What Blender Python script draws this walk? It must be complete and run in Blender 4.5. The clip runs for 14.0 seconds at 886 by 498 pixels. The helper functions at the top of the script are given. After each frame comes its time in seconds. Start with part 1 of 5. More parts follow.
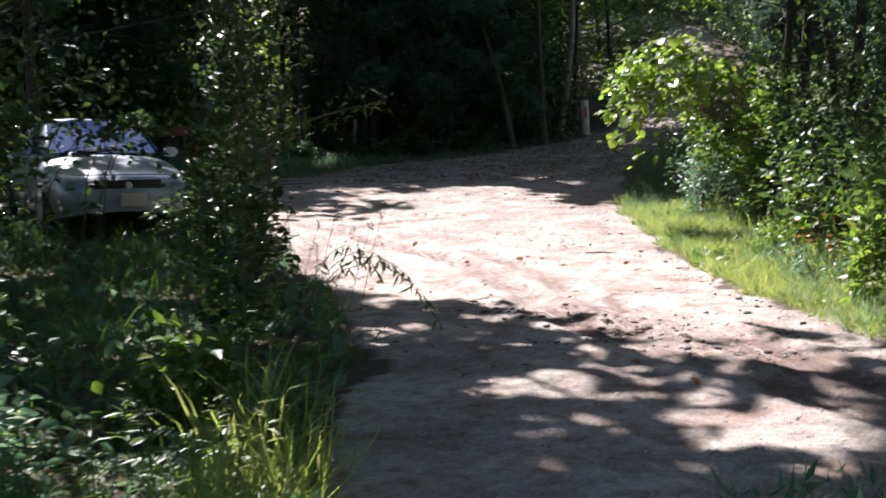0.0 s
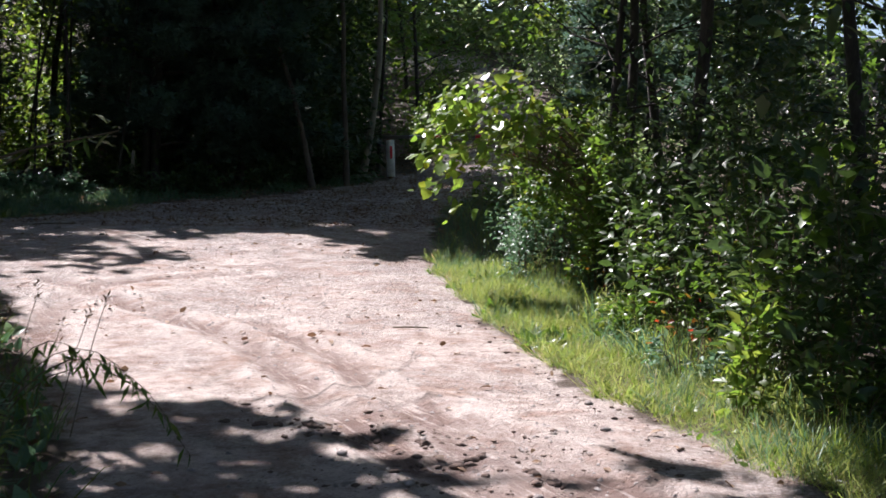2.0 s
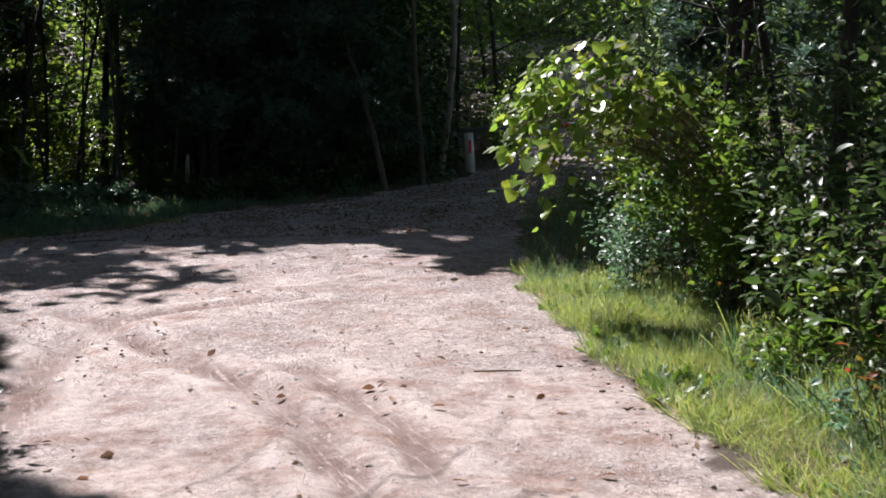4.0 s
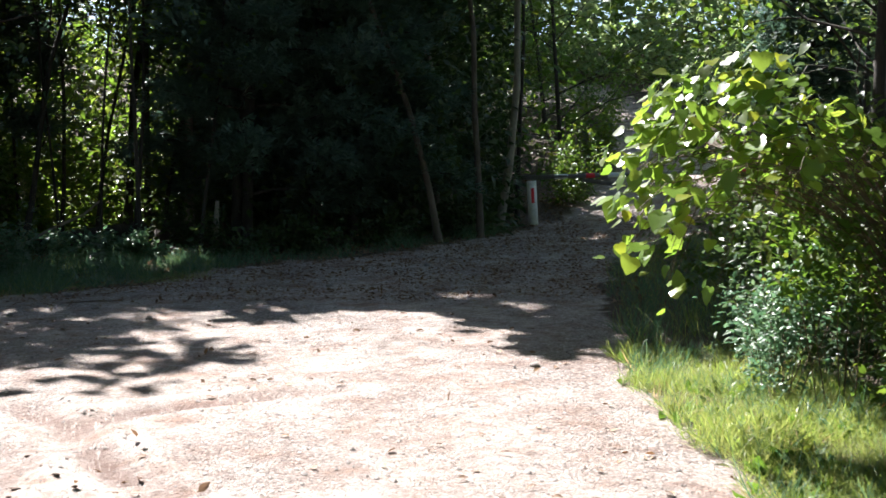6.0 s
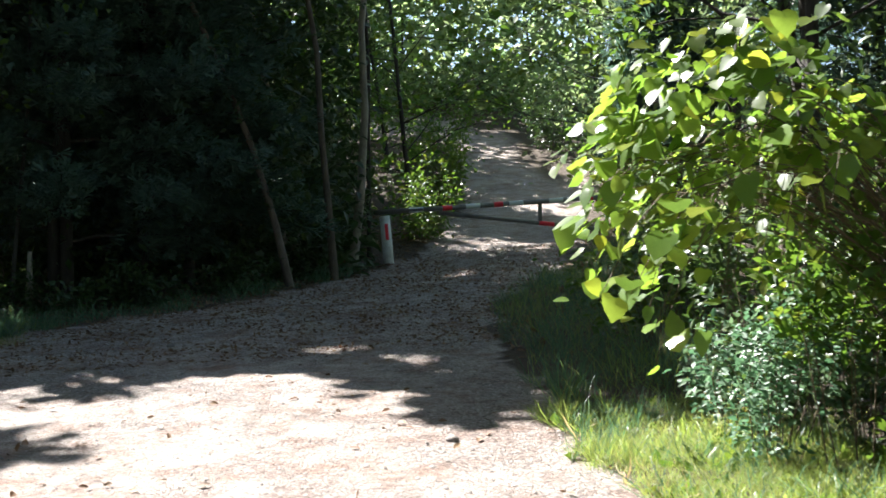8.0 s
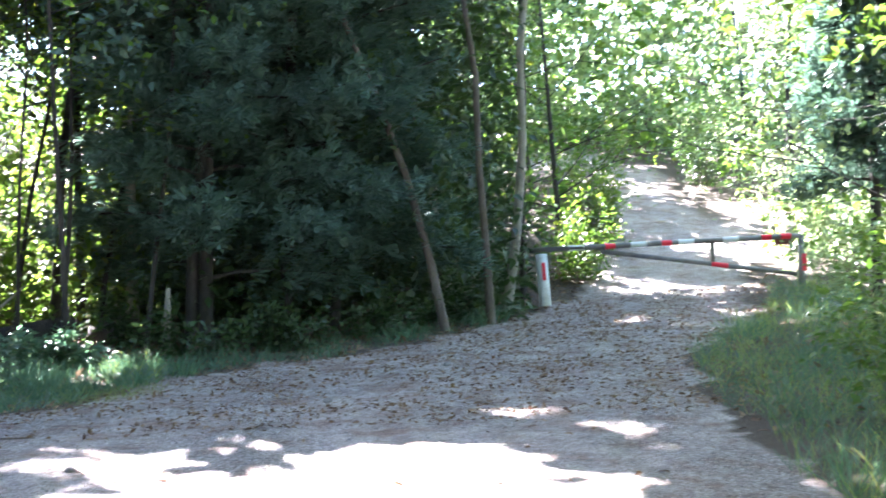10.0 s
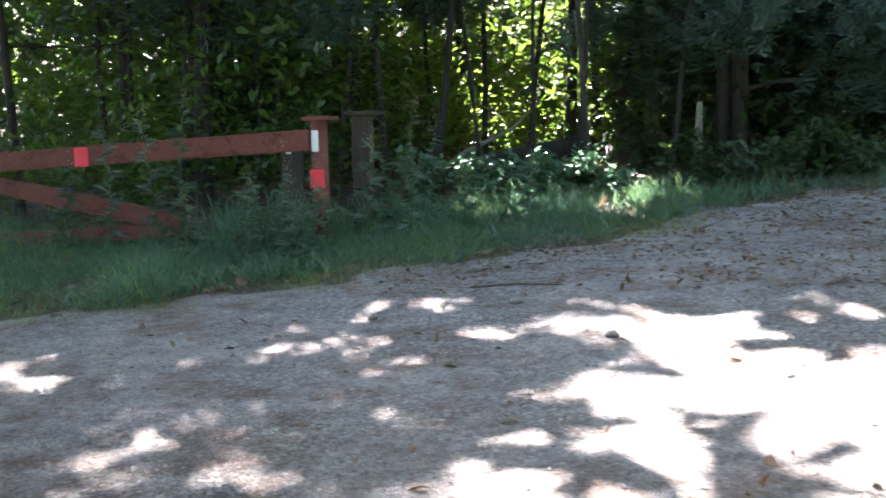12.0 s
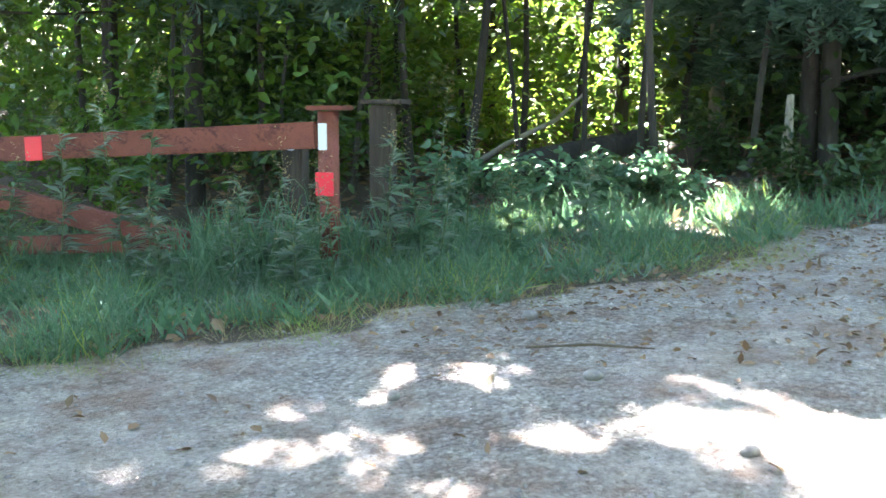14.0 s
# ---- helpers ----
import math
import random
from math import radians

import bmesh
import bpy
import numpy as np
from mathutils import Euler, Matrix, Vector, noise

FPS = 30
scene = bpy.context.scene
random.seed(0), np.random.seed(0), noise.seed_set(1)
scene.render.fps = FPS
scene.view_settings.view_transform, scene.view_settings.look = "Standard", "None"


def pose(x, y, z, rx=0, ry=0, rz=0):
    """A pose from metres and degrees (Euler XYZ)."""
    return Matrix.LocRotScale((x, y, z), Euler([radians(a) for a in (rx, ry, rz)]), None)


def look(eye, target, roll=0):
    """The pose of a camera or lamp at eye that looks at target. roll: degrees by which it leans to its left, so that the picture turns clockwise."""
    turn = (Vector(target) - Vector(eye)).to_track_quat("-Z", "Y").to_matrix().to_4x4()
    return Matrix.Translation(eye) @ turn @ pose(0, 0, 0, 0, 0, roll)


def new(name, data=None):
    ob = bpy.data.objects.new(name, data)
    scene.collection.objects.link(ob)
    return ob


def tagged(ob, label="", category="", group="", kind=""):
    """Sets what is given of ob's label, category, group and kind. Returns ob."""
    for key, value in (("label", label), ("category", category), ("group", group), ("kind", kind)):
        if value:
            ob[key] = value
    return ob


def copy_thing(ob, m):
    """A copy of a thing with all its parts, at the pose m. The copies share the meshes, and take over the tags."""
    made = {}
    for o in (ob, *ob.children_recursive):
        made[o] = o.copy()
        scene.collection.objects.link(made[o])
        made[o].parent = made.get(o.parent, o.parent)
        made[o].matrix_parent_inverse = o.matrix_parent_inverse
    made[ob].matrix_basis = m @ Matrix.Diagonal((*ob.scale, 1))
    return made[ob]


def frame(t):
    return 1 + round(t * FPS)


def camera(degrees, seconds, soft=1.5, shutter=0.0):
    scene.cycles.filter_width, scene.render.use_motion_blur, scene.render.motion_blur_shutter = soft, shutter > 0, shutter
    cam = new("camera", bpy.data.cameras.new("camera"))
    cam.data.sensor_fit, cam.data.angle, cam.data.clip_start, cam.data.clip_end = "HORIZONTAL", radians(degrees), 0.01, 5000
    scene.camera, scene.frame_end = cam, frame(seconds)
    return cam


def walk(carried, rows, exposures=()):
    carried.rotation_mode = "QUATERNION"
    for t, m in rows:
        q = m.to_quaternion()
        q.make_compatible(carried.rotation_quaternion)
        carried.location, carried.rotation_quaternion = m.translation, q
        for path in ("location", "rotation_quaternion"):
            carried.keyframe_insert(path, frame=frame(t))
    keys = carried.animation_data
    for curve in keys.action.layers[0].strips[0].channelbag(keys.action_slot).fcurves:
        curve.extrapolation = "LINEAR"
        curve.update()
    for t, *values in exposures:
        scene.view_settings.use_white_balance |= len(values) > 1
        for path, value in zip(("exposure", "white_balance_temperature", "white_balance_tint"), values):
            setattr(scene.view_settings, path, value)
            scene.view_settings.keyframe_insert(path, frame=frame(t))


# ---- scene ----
cam = camera(41.49, 14.0, soft=1.6, shutter=0.3)
PATH = [
    (0, 0.000, -0.000, 1.471, 84.84, 0.02, -0.60),
    (0.5, -0.013, 0.584, 1.500, 85.46, -3.27, -3.26),
    (1, 0.002, 1.117, 1.521, 86.00, -0.56, -4.47),
    (1.5, 0.126, 1.696, 1.564, 86.29, -1.40, -6.95),
    (2, 0.221, 2.244, 1.575, 86.79, -2.12, -10.24),
    (2.5, 0.350, 2.754, 1.535, 87.05, -0.68, -10.83),
    (3, 0.447, 3.303, 1.574, 86.16, -1.90, -7.74),
    (3.5, 0.490, 3.862, 1.617, 85.32, 0.07, -6.84),
    (4, 0.572, 4.474, 1.622, 86.42, 0.05, -6.23),
    (6.5, 0.590, 7.657, 1.688, 89.13, -0.88, -3.81),
    (7, 0.491, 8.167, 1.680, 89.63, 0.39, -10.07),
    (7.5, 0.454, 8.620, 1.670, 89.99, 1.64, -12.52),
    (9.8, 0.050, 10.759, 1.740, 92.90, 1.05, -7.76),
    (10.0, 0.044, 10.948, 1.747, 92.70, 0.75, -6.53),
    (10.5, 0.024, 11.412, 1.755, 90.39, -0.06, 1.90),
    (11, -0.151, 11.874, 1.754, 89.50, 1.29, 7.49),
    (11.5, -0.299, 12.380, 1.796, 87.06, 1.48, 9.69),
    (12, -0.538, 12.891, 1.783, 84.07, 1.38, 17.33),
    (12.5, -0.730, 13.382, 1.773, 84.30, 1.96, 18.58),
    (13, -0.900, 13.837, 1.852, 83.96, -0.80, 17.92),
    (13.5, -1.101, 14.267, 1.869, 83.49, 1.91, 17.40),
    (14, -1.275, 14.757, 1.885, 83.07, 0.15, 18.25),
]
EXPOSURES = [(0, 2.0, 6250, 16), (0.6, 1.68, 6150, 19), (2, 1.58, 6150, 20), (4.2, 1.46, 6150, 20), (6.4, 2.28, 6300, 10), (7.7, 2.28, 6300, 8),
             (9.8, 4.92, 5800, 18), (10.4, 4.65, 5950, 16), (11.3, 4.4, 6050, 15), (12.2, 4.6, 6150, 15), (13, 5.02, 6200, 11), (14, 5.58, 6250, 9)]
walk(cam, [(r[0], pose(*r[1:])) for r in PATH], EXPOSURES)

# ---- world and sun ----
SUN_WAY = Vector((-0.46, 0.78, 0.98)).normalized()
world = bpy.data.worlds.new("sky")
scene.world = world
world.use_nodes = True
wn = world.node_tree.nodes
sky = wn.new("ShaderNodeTexSky")
sky.sky_type, sky.sun_disc = "NISHITA", False
sky.sun_elevation = math.asin(SUN_WAY.z)
sky.sun_rotation = math.atan2(SUN_WAY.x, SUN_WAY.y)
world.node_tree.links.new(sky.outputs[0], wn["Background"].inputs[0])
wn["Background"].inputs[1].default_value = 0.05
sun_data = bpy.data.lights.new("sun", "SUN")
sun_data.energy, sun_data.angle, sun_data.color = 5.0, radians(0.55), (1.0, 0.955, 0.9)
sun = new("sun", sun_data)
sun.matrix_world = look(SUN_WAY * 60, (0, 0, 0))

rng = np.random.default_rng(7)


# ---- the lie of the land ----
def height(x, y):
    x, y = np.asarray(x, float), np.asarray(y, float)
    xc, yc = 12 * np.tanh(x / 12), np.clip(y, -8, 66)
    z = 0.0163 * xc + 0.0164 * yc + 0.00008 * xc * yc + 0.00051 * xc * xc
    z = z + 0.054 * (np.sqrt((yc - 12) ** 2 + 9) + yc - 12) / 2 + 0.00097 * np.clip(yc - 14, 0, 20) * xc
    z = z - 0.12 * np.exp(-((x - 4.2) / 3) ** 2 - ((y - 30) / 3.5) ** 2)
    return z + 0.2 * (np.sqrt((yc - 33) ** 2 + 9) + yc - 33) / 2


def wave(x, y, seed=0):
    """Smooth noise of about -1 to 1, from a few crossing sines."""
    r = np.random.default_rng(seed)
    total = np.zeros(np.broadcast(x, y).shape)
    for k in range(7):
        a, f, p = r.uniform(0, 6.28), r.uniform(0.6, 1.6), r.uniform(0, 6.28)
        total = total + np.sin((np.cos(a) * x + np.sin(a) * y) * f * 1.9 + p + 1.3 * np.sin(f * (x * np.sin(a) - y * np.cos(a)) + p))
    return total / 3.5


def inside(x, y, corners):
    x, y = np.asarray(x, float), np.asarray(y, float)
    hit = np.zeros(x.shape, bool)
    for (x1, y1), (x2, y2) in zip(corners, corners[1:] + corners[:1]):
        if y1 != y2:
            hit ^= ((y1 > y) != (y2 > y)) & (x < (x2 - x1) * (y - y1) / (y2 - y1) + x1)
    return hit


def line_gap(x, y, pts):
    best = np.full(x.shape, 99.0)
    for (x1, y1), (x2, y2) in zip(pts, pts[1:]):
        t = np.clip(((x - x1) * (x2 - x1) + (y - y1) * (y2 - y1)) / ((x2 - x1) ** 2 + (y2 - y1) ** 2), 0, 1)
        best = np.minimum(best, np.hypot(x - x1 - t * (x2 - x1), y - y1 - t * (y2 - y1)))
    return best


def trail_x(y):
    return np.interp(y, [22, 27, 30.6, 38, 44, 47, 50, 54], [3.2, 4.6, 6.1, 9.0, 9.5, 9.6, 8.4, 5.0])


ROAD = [(-0.6, -8), (-0.45, 5), (-0.4, 7.2), (-0.55, 8.8), (-1.05, 10.6), (-1.9, 13.5), (-2.5, 15.2), (-4.5, 16.8), (-9, 17.2), (-9, 18.6),
        (-4.9, 19.2), (-3.7, 20.4), (-2.1, 21.8), (-1.4, 23.4), (1.0, 25.2), (3.7, 29.8), (4.7, 31.5), (7.4, 38), (8.8, 46), (8.0, 48.2), (4.0, 50),
        (4.0, 52), (9.4, 50.6), (10.4, 47), (10.5, 38), (8.0, 31.5), (6.4, 27), (4.2, 23.5), (3.4, 20.5), (2.75, 16.5), (2.55, 13), (2.6, 10), (2.75, 8.2), (3.2, 6.6), (3.6, -8)]
CLEARING = [(-1.3, 11.4), (-0.55, 9.0), (0.1, 9.2), (0.6, 9.0), (1.2, 8.2), (1.65, 7.7), (2.7, 7.5), (3.6, 7.0), (4.0, 11), (4.4, 15.2), (2.7, 16.4),
            (2.1, 17.2), (1.7, 18.9), (0.8, 19.4), (-0.4, 19.0), (-0.9, 18.4), (-1.0, 17.6), (-0.4, 16.8), (0.05, 16.1), (-0.9, 15.6), (-2.4, 15.4), (-1.9, 13.5)]
PATCHES = [(-2.55, 8.3, 0.3), (3.55, 12.4, 0.75), (3.9, 11.2, 0.3), (-2.2, 23.3, 0.36), (-3.0, 23.0, 0.3), (-1.8, 18.85, 0.3), (-1.45, 19.25, 0.24), (-2.9, 18.35, 0.26), (-3.7, 18.2, 0.22), (-2.2, 19.6, 0.14), (1.7, 20.3, 0.35), (2.5, 19.4, 0.25),
           (-0.95, 4.2, 0.5), (-0.5, 4.3, 0.3), (0.7, 6.3, 0.35), (2.2, 6.9, 0.4), (1.6, 5.2, 0.3), (-1.1, 6.0, 0.3), (-2.55, 13.5, 0.28)]


STREAKS = [(-3.9, 17.7, -3.3, 18.5, 0.2), (-3.2, 18.15, -2.75, 18.8, 0.18), (-4.2, 19.25, -4.0, 19.6, 0.1), (-2.8, 19.4, -2.6, 19.85, 0.12), (-2.0, 19.4, -1.6, 19.6, 0.05), (-1.85, 18.85, -1.3, 19.0, 0.09),
           (-1.2, 18.0, -0.9, 18.9, 0.3), (-3.5, 22.95, -2.5, 23.5, 0.32), (-2.5, 23.55, -1.6, 24.1, 0.3), (2.9, 13.2, 3.6, 14.3, 0.5), (2.9, 14.3, 3.3, 15.2, 0.3)]


DAPPLES = [(-1.88, 18.77, -1.38, 19.24, 0.2), (-2.67, 18.44, -2.56, 18.76, 0.12), (-3.89, 18.89, -3.52, 19.04, 0.1), (-2.64, 19.38, -2.38, 19.42, 0.07), (-1.1, 19.8, -0.2, 19.78, 0.13), 
           (1.55, 20.6, 2.1, 20.3, 0.24), (1.96, 19.68, 2.48, 19.66, 0.24), (2.4, 19.1, 2.66, 18.4, 0.2), (-2.07, 19.64, -1.52, 19.6, 0.12), (2.2, 20.5, 2.7, 20.3, 0.16)]
GLADE = [(-4.4, 26.8), (-2.6, 26.8), (-2.6, 29), (-3.6, 37), (-8.0, 37), (-6.2, 31.5)]


def thin_share(x, y):
    """Share of the leaves missing over places that lie in broken sun."""
    soft = np.clip(0.55 + 0.6 * wave(x * 1.5 + y * 0.8, y * 2.6 - x * 1.6, 16), 0, 1)
    return soft * 0.93 * ((y > 15.6) & (y < 20.3) & (x > -7) & (x < 0.6))


def sunny(x, y):
    """How much sun the crowns let down to a place on the ground, 0 to 1."""
    wx, wy = x + 0.22 * wave(x * 2.0, y * 2.0, 3), y + 0.22 * wave(x * 2.0, y * 2.0, 4)
    lit = inside(wx, wy, CLEARING)
    for px, py, r in PATCHES:
        lit |= np.hypot((x - px) / 1.5, y - py) + 0.18 * wave(x * 2.5, y * 2.5, 5) < r
    lit &= (x < 3.3) | ((y > 12.5) & (y < 15.5) & (x < 3.9)) | (wave(x * 1.8, y * 1.8, 10) > 0.3)
    for x1, y1, x2, y2, r in STREAKS + DAPPLES:
        lit |= line_gap(x, y, [(x1, y1), (x2, y2)]) + 0.08 * wave(x * 4, y * 4, 6) < r * 1.15
    near = (y < 8.5) & (x > -0.8)
    lit |= near & (wave(x * 1.3, y * 2.4, 8) > 0.82)
    bank = (x > 2.6) & ((x < 4.5) | (y > 15)) & (y > 5) & (y < 32)
    lit |= bank & (wave(x * 1.6, y * 1.6, 9) > 0.6)
    lit |= (y > 15.8) & (y < 20.4) & (x > -6) & (x < -0.2) & (wave(x * 1.3, y * 3.4, 15) > 0.7)
    along = np.abs(x - trail_x(y))
    lit |= (y > 30.8) & (along < 2.0) & (wave(x * 0.8, y * 1.1, 11) > np.where(y < 36.0, 0.2, 0.85))
    lit |= (y > 30) & (x > trail_x(y) + 1.3) & (wave(x * 0.9, y * 0.9, 12) > -0.15)
    lit |= (y > 47) & (x > 2) & (np.abs(x - trail_x(y)) > 1.6) & (wave(x * 0.9, y * 0.9, 12) > -0.5)
    lit |= (x > 8) & (y > 22) & (y < 31) & (wave(x * 0.9, y * 0.9, 12) > -0.4)
    back = (y > 29) & (x < 2.5)
    lit |= inside(x, y, GLADE) & (wave(x * 0.9, y * 0.9, 13) > -0.3)
    lit |= back & (wave(x * 0.7, y * 0.7, 13) > 1.0)
    lit |= (x < -0.7) & (y < 15) & ((x > -2.6) | (y < 12.6)) & (wave(x * 1.6, y * 1.6, 14) > 0.32)
    return lit


def shaded(p):
    """True for the leaves at p (n x 3) that may stay: their shadow falls where the ground lies in shade."""
    z = p[:, 2] - height(p[:, 0], p[:, 1])
    gx, gy = p[:, 0].copy(), p[:, 1].copy()
    for _ in range(3):
        drop = (p[:, 2] - height(gx, gy)) / SUN_WAY.z
        gx, gy = p[:, 0] - SUN_WAY.x * drop, p[:, 1] - SUN_WAY.y * drop
    r = np.random.default_rng(len(p))
    lost = r.uniform(0, 1, len(p)) < thin_share(gx, gy)
    blur = np.clip(z - 1.5, 0, 6) * 0.013
    gx, gy = gx + r.normal(size=len(p)) * blur, gy + r.normal(size=len(p)) * blur
    return ~(sunny(gx, gy) | lost) | (z < 0.2)


# ---- materials ----
def material(name):
    m = bpy.data.materials.new(name)
    m.use_nodes = True
    return m, m.node_tree.nodes, m.node_tree.links, m.node_tree.nodes["Principled BSDF"]


def ramp(nodes, *stops):
    r = nodes.new("ShaderNodeValToRGB")
    while len(r.color_ramp.elements) < len(stops):
        r.color_ramp.elements.new(0.5)
    for e, (at, c) in zip(r.color_ramp.elements, stops):
        e.position, e.color = at, (*c, 1)
    return r


def noise_tex(nodes, links, scale, detail=5, rough=0.6, coords=None):
    n = nodes.new("ShaderNodeTexNoise")
    n.inputs["Scale"].default_value, n.inputs["Detail"].default_value, n.inputs["Roughness"].default_value = scale, detail, rough
    if coords:
        links.new(coords, n.inputs["Vector"])
    return n


def bump(nodes, links, bsdf, source, strength, distance=0.02):
    b = nodes.new("ShaderNodeBump")
    b.inputs["Strength"].default_value, b.inputs["Distance"].default_value = strength, distance
    links.new(source, b.inputs["Height"])
    links.new(b.outputs[0], bsdf.inputs["Normal"])


def leaf_material(name, tones, glow=0.45, rough=0.4, by_object=False):
    m, n, l, p = material(name)
    if by_object:
        src = n.new("ShaderNodeObjectInfo").outputs["Random"]
    else:
        src = n.new("ShaderNodeNewGeometry").outputs["Random Per Island"]
    r = ramp(n, *[(i / max(1, len(tones) - 1), c) for i, c in enumerate(tones)])
    l.new(src, r.inputs[0])
    spots = noise_tex(n, l, 40, 3)
    mixc = n.new("ShaderNodeMix")
    mixc.data_type, mixc.blend_type = "RGBA", "MULTIPLY"
    mixc.inputs["Factor"].default_value = 0.5
    sr = ramp(n, (0.3, (0.55, 0.5, 0.4)), (0.65, (1.2, 1.2, 1.1)))
    l.new(spots.outputs["Fac"], sr.inputs[0])
    l.new(r.outputs[0], mixc.inputs["A"])
    l.new(sr.outputs[0], mixc.inputs["B"])
    l.new(mixc.outputs["Result"], p.inputs["Base Color"])
    p.inputs["Roughness"].default_value = rough
    p.inputs["Specular IOR Level"].default_value = 0.5
    t = n.new("ShaderNodeBsdfTranslucent")
    hue = n.new("ShaderNodeHueSaturation")
    hue.inputs["Hue"].default_value, hue.inputs["Saturation"].default_value, hue.inputs["Value"].default_value = 0.485, 1.05, 1.8
    l.new(mixc.outputs["Result"], hue.inputs["Color"])
    l.new(hue.outputs[0], t.inputs[0])
    mx = n.new("ShaderNodeMixShader")
    mx.inputs[0].default_value = glow
    l.new(p.outputs[0], mx.inputs[1])
    l.new(t.outputs[0], mx.inputs[2])
    l.new(mx.outputs[0], n["Material Output"].inputs["Surface"])
    return m


def rough_material(name, tones, scale=8.0, rough=0.85, metal=0.0, bumps=0.4, fine=60.0, stretch=(1, 1, 1), distance=0.02):
    m, n, l, p = material(name)
    tc = n.new("ShaderNodeTexCoord")
    mp = n.new("ShaderNodeMapping")
    mp.inputs["Scale"].default_value = stretch
    l.new(tc.outputs["Object"], mp.inputs[0])
    a = noise_tex(n, l, scale, 6, 0.65, mp.outputs[0])
    b = noise_tex(n, l, fine, 4, 0.7, mp.outputs[0])
    mx = n.new("ShaderNodeMath")
    mx.operation = "MULTIPLY_ADD"
    mx.inputs[1].default_value = 0.4
    l.new(b.outputs["Fac"], mx.inputs[0])
    half = n.new("ShaderNodeMath")
    half.operation = "MULTIPLY"
    half.inputs[1].default_value = 0.6
    l.new(a.outputs["Fac"], half.inputs[0])
    l.new(half.outputs[0], mx.inputs[2])
    r = ramp(n, *[(0.32 + 0.36 * i / max(1, len(tones) - 1), c) for i, c in enumerate(tones)])
    l.new(mx.outputs[0], r.inputs[0])
    l.new(r.outputs[0], p.inputs["Base Color"])
    p.inputs["Roughness"].default_value, p.inputs["Metallic"].default_value = rough, metal
    if bumps:
        bump(n, l, p, mx.outputs[0], bumps, distance)
    return m


def plain(name, colour, rough=0.5, metal=0.0, **more):
    m, n, l, p = material(name)
    a = noise_tex(n, l, 30, 4)
    r = ramp(n, (0.3, tuple(c * 0.82 for c in colour)), (0.7, tuple(min(1, c * 1.08) for c in colour)))
    l.new(a.outputs["Fac"], r.inputs[0])
    l.new(r.outputs[0], p.inputs["Base Color"])
    p.inputs["Roughness"].default_value, p.inputs["Metallic"].default_value = rough, metal
    for k, v in more.items():
        p.inputs[k.replace("_", " ")].default_value = v
    return m


# Darker copy of the leaf tones, shade put into the colour of shaded growth.
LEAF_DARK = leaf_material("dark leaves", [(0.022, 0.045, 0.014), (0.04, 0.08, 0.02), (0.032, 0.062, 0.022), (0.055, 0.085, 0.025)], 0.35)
LEAF_MID = leaf_material("green leaves", [(0.04, 0.09, 0.015), (0.075, 0.14, 0.022), (0.055, 0.12, 0.02), (0.10, 0.13, 0.02)], 0.45)
LEAF_BRIGHT = leaf_material("yellow-green leaves", [(0.06, 0.125, 0.02), (0.09, 0.16, 0.025), (0.12, 0.165, 0.03), (0.075, 0.15, 0.03)], 0.6)
# Paler tones and strong translucency put the sun's glare into the leaf colour.
LEAF_SUN = leaf_material("leaves with sun glare in their tones", [(0.12, 0.19, 0.075), (0.17, 0.23, 0.11), (0.19, 0.24, 0.11), (0.14, 0.23, 0.13)], 0.62)
LEAF_VINE = leaf_material("vine leaves", [(0.095, 0.17, 0.03), (0.135, 0.235, 0.04), (0.16, 0.265, 0.05), (0.2, 0.23, 0.03)], 0.56, 0.28, True)
LEAF_AUTUMN = leaf_material("turning leaves", [(0.22, 0.05, 0.02), (0.2, 0.11, 0.02), (0.16, 0.13, 0.02)], 0.45)
NEEDLE = leaf_material("pine needles", [(0.06, 0.105, 0.08), (0.085, 0.145, 0.112), (0.066, 0.115, 0.085)], 0.25, 0.55)
GRASS = leaf_material("verge grass", [(0.14, 0.21, 0.045), (0.19, 0.27, 0.06), (0.27, 0.28, 0.1), (0.14, 0.24, 0.06)], 0.45, 0.5)
WEED = leaf_material("weed leaves", [(0.06, 0.125, 0.07), (0.085, 0.165, 0.1), (0.11, 0.175, 0.09)], 0.35, 0.45)
PALE_WEED = leaf_material("grey-green weed leaves", [(0.13, 0.18, 0.14), (0.18, 0.23, 0.18), (0.1, 0.16, 0.11)], 0.35, 0.55)
STRAW = leaf_material("dry grass", [(0.3, 0.24, 0.12), (0.38, 0.3, 0.16), (0.24, 0.2, 0.09)], 0.3, 0.6)
DEAD = leaf_material("fallen leaves", [(0.16, 0.09, 0.05), (0.24, 0.15, 0.08), (0.11, 0.06, 0.035), (0.3, 0.21, 0.13)], 0.15, 0.7)
BARK = rough_material("bark", [(0.014, 0.011, 0.009), (0.034, 0.028, 0.023), (0.07, 0.058, 0.048)], 6, 0.9, 0, 0.9, 40, (1, 1, 0.25), 0.03)
BARK_PALE = rough_material("pale bark", [(0.12, 0.11, 0.09), (0.26, 0.23, 0.19), (0.36, 0.33, 0.28)], 6, 0.9, 0, 0.7, 40, (1, 1, 0.3), 0.02)
BARK_BROWN = rough_material("brown bark", [(0.05, 0.038, 0.03), (0.11, 0.086, 0.07), (0.19, 0.155, 0.13)], 6, 0.9, 0, 0.8, 40, (1, 1, 0.3), 0.025)
TWIG = rough_material("twigs", [(0.07, 0.05, 0.03), (0.14, 0.1, 0.06)], 20, 0.85, 0, 0.3)
STEM = rough_material("green stems", [(0.05, 0.09, 0.025), (0.1, 0.13, 0.04)], 20, 0.6, 0, 0.2)
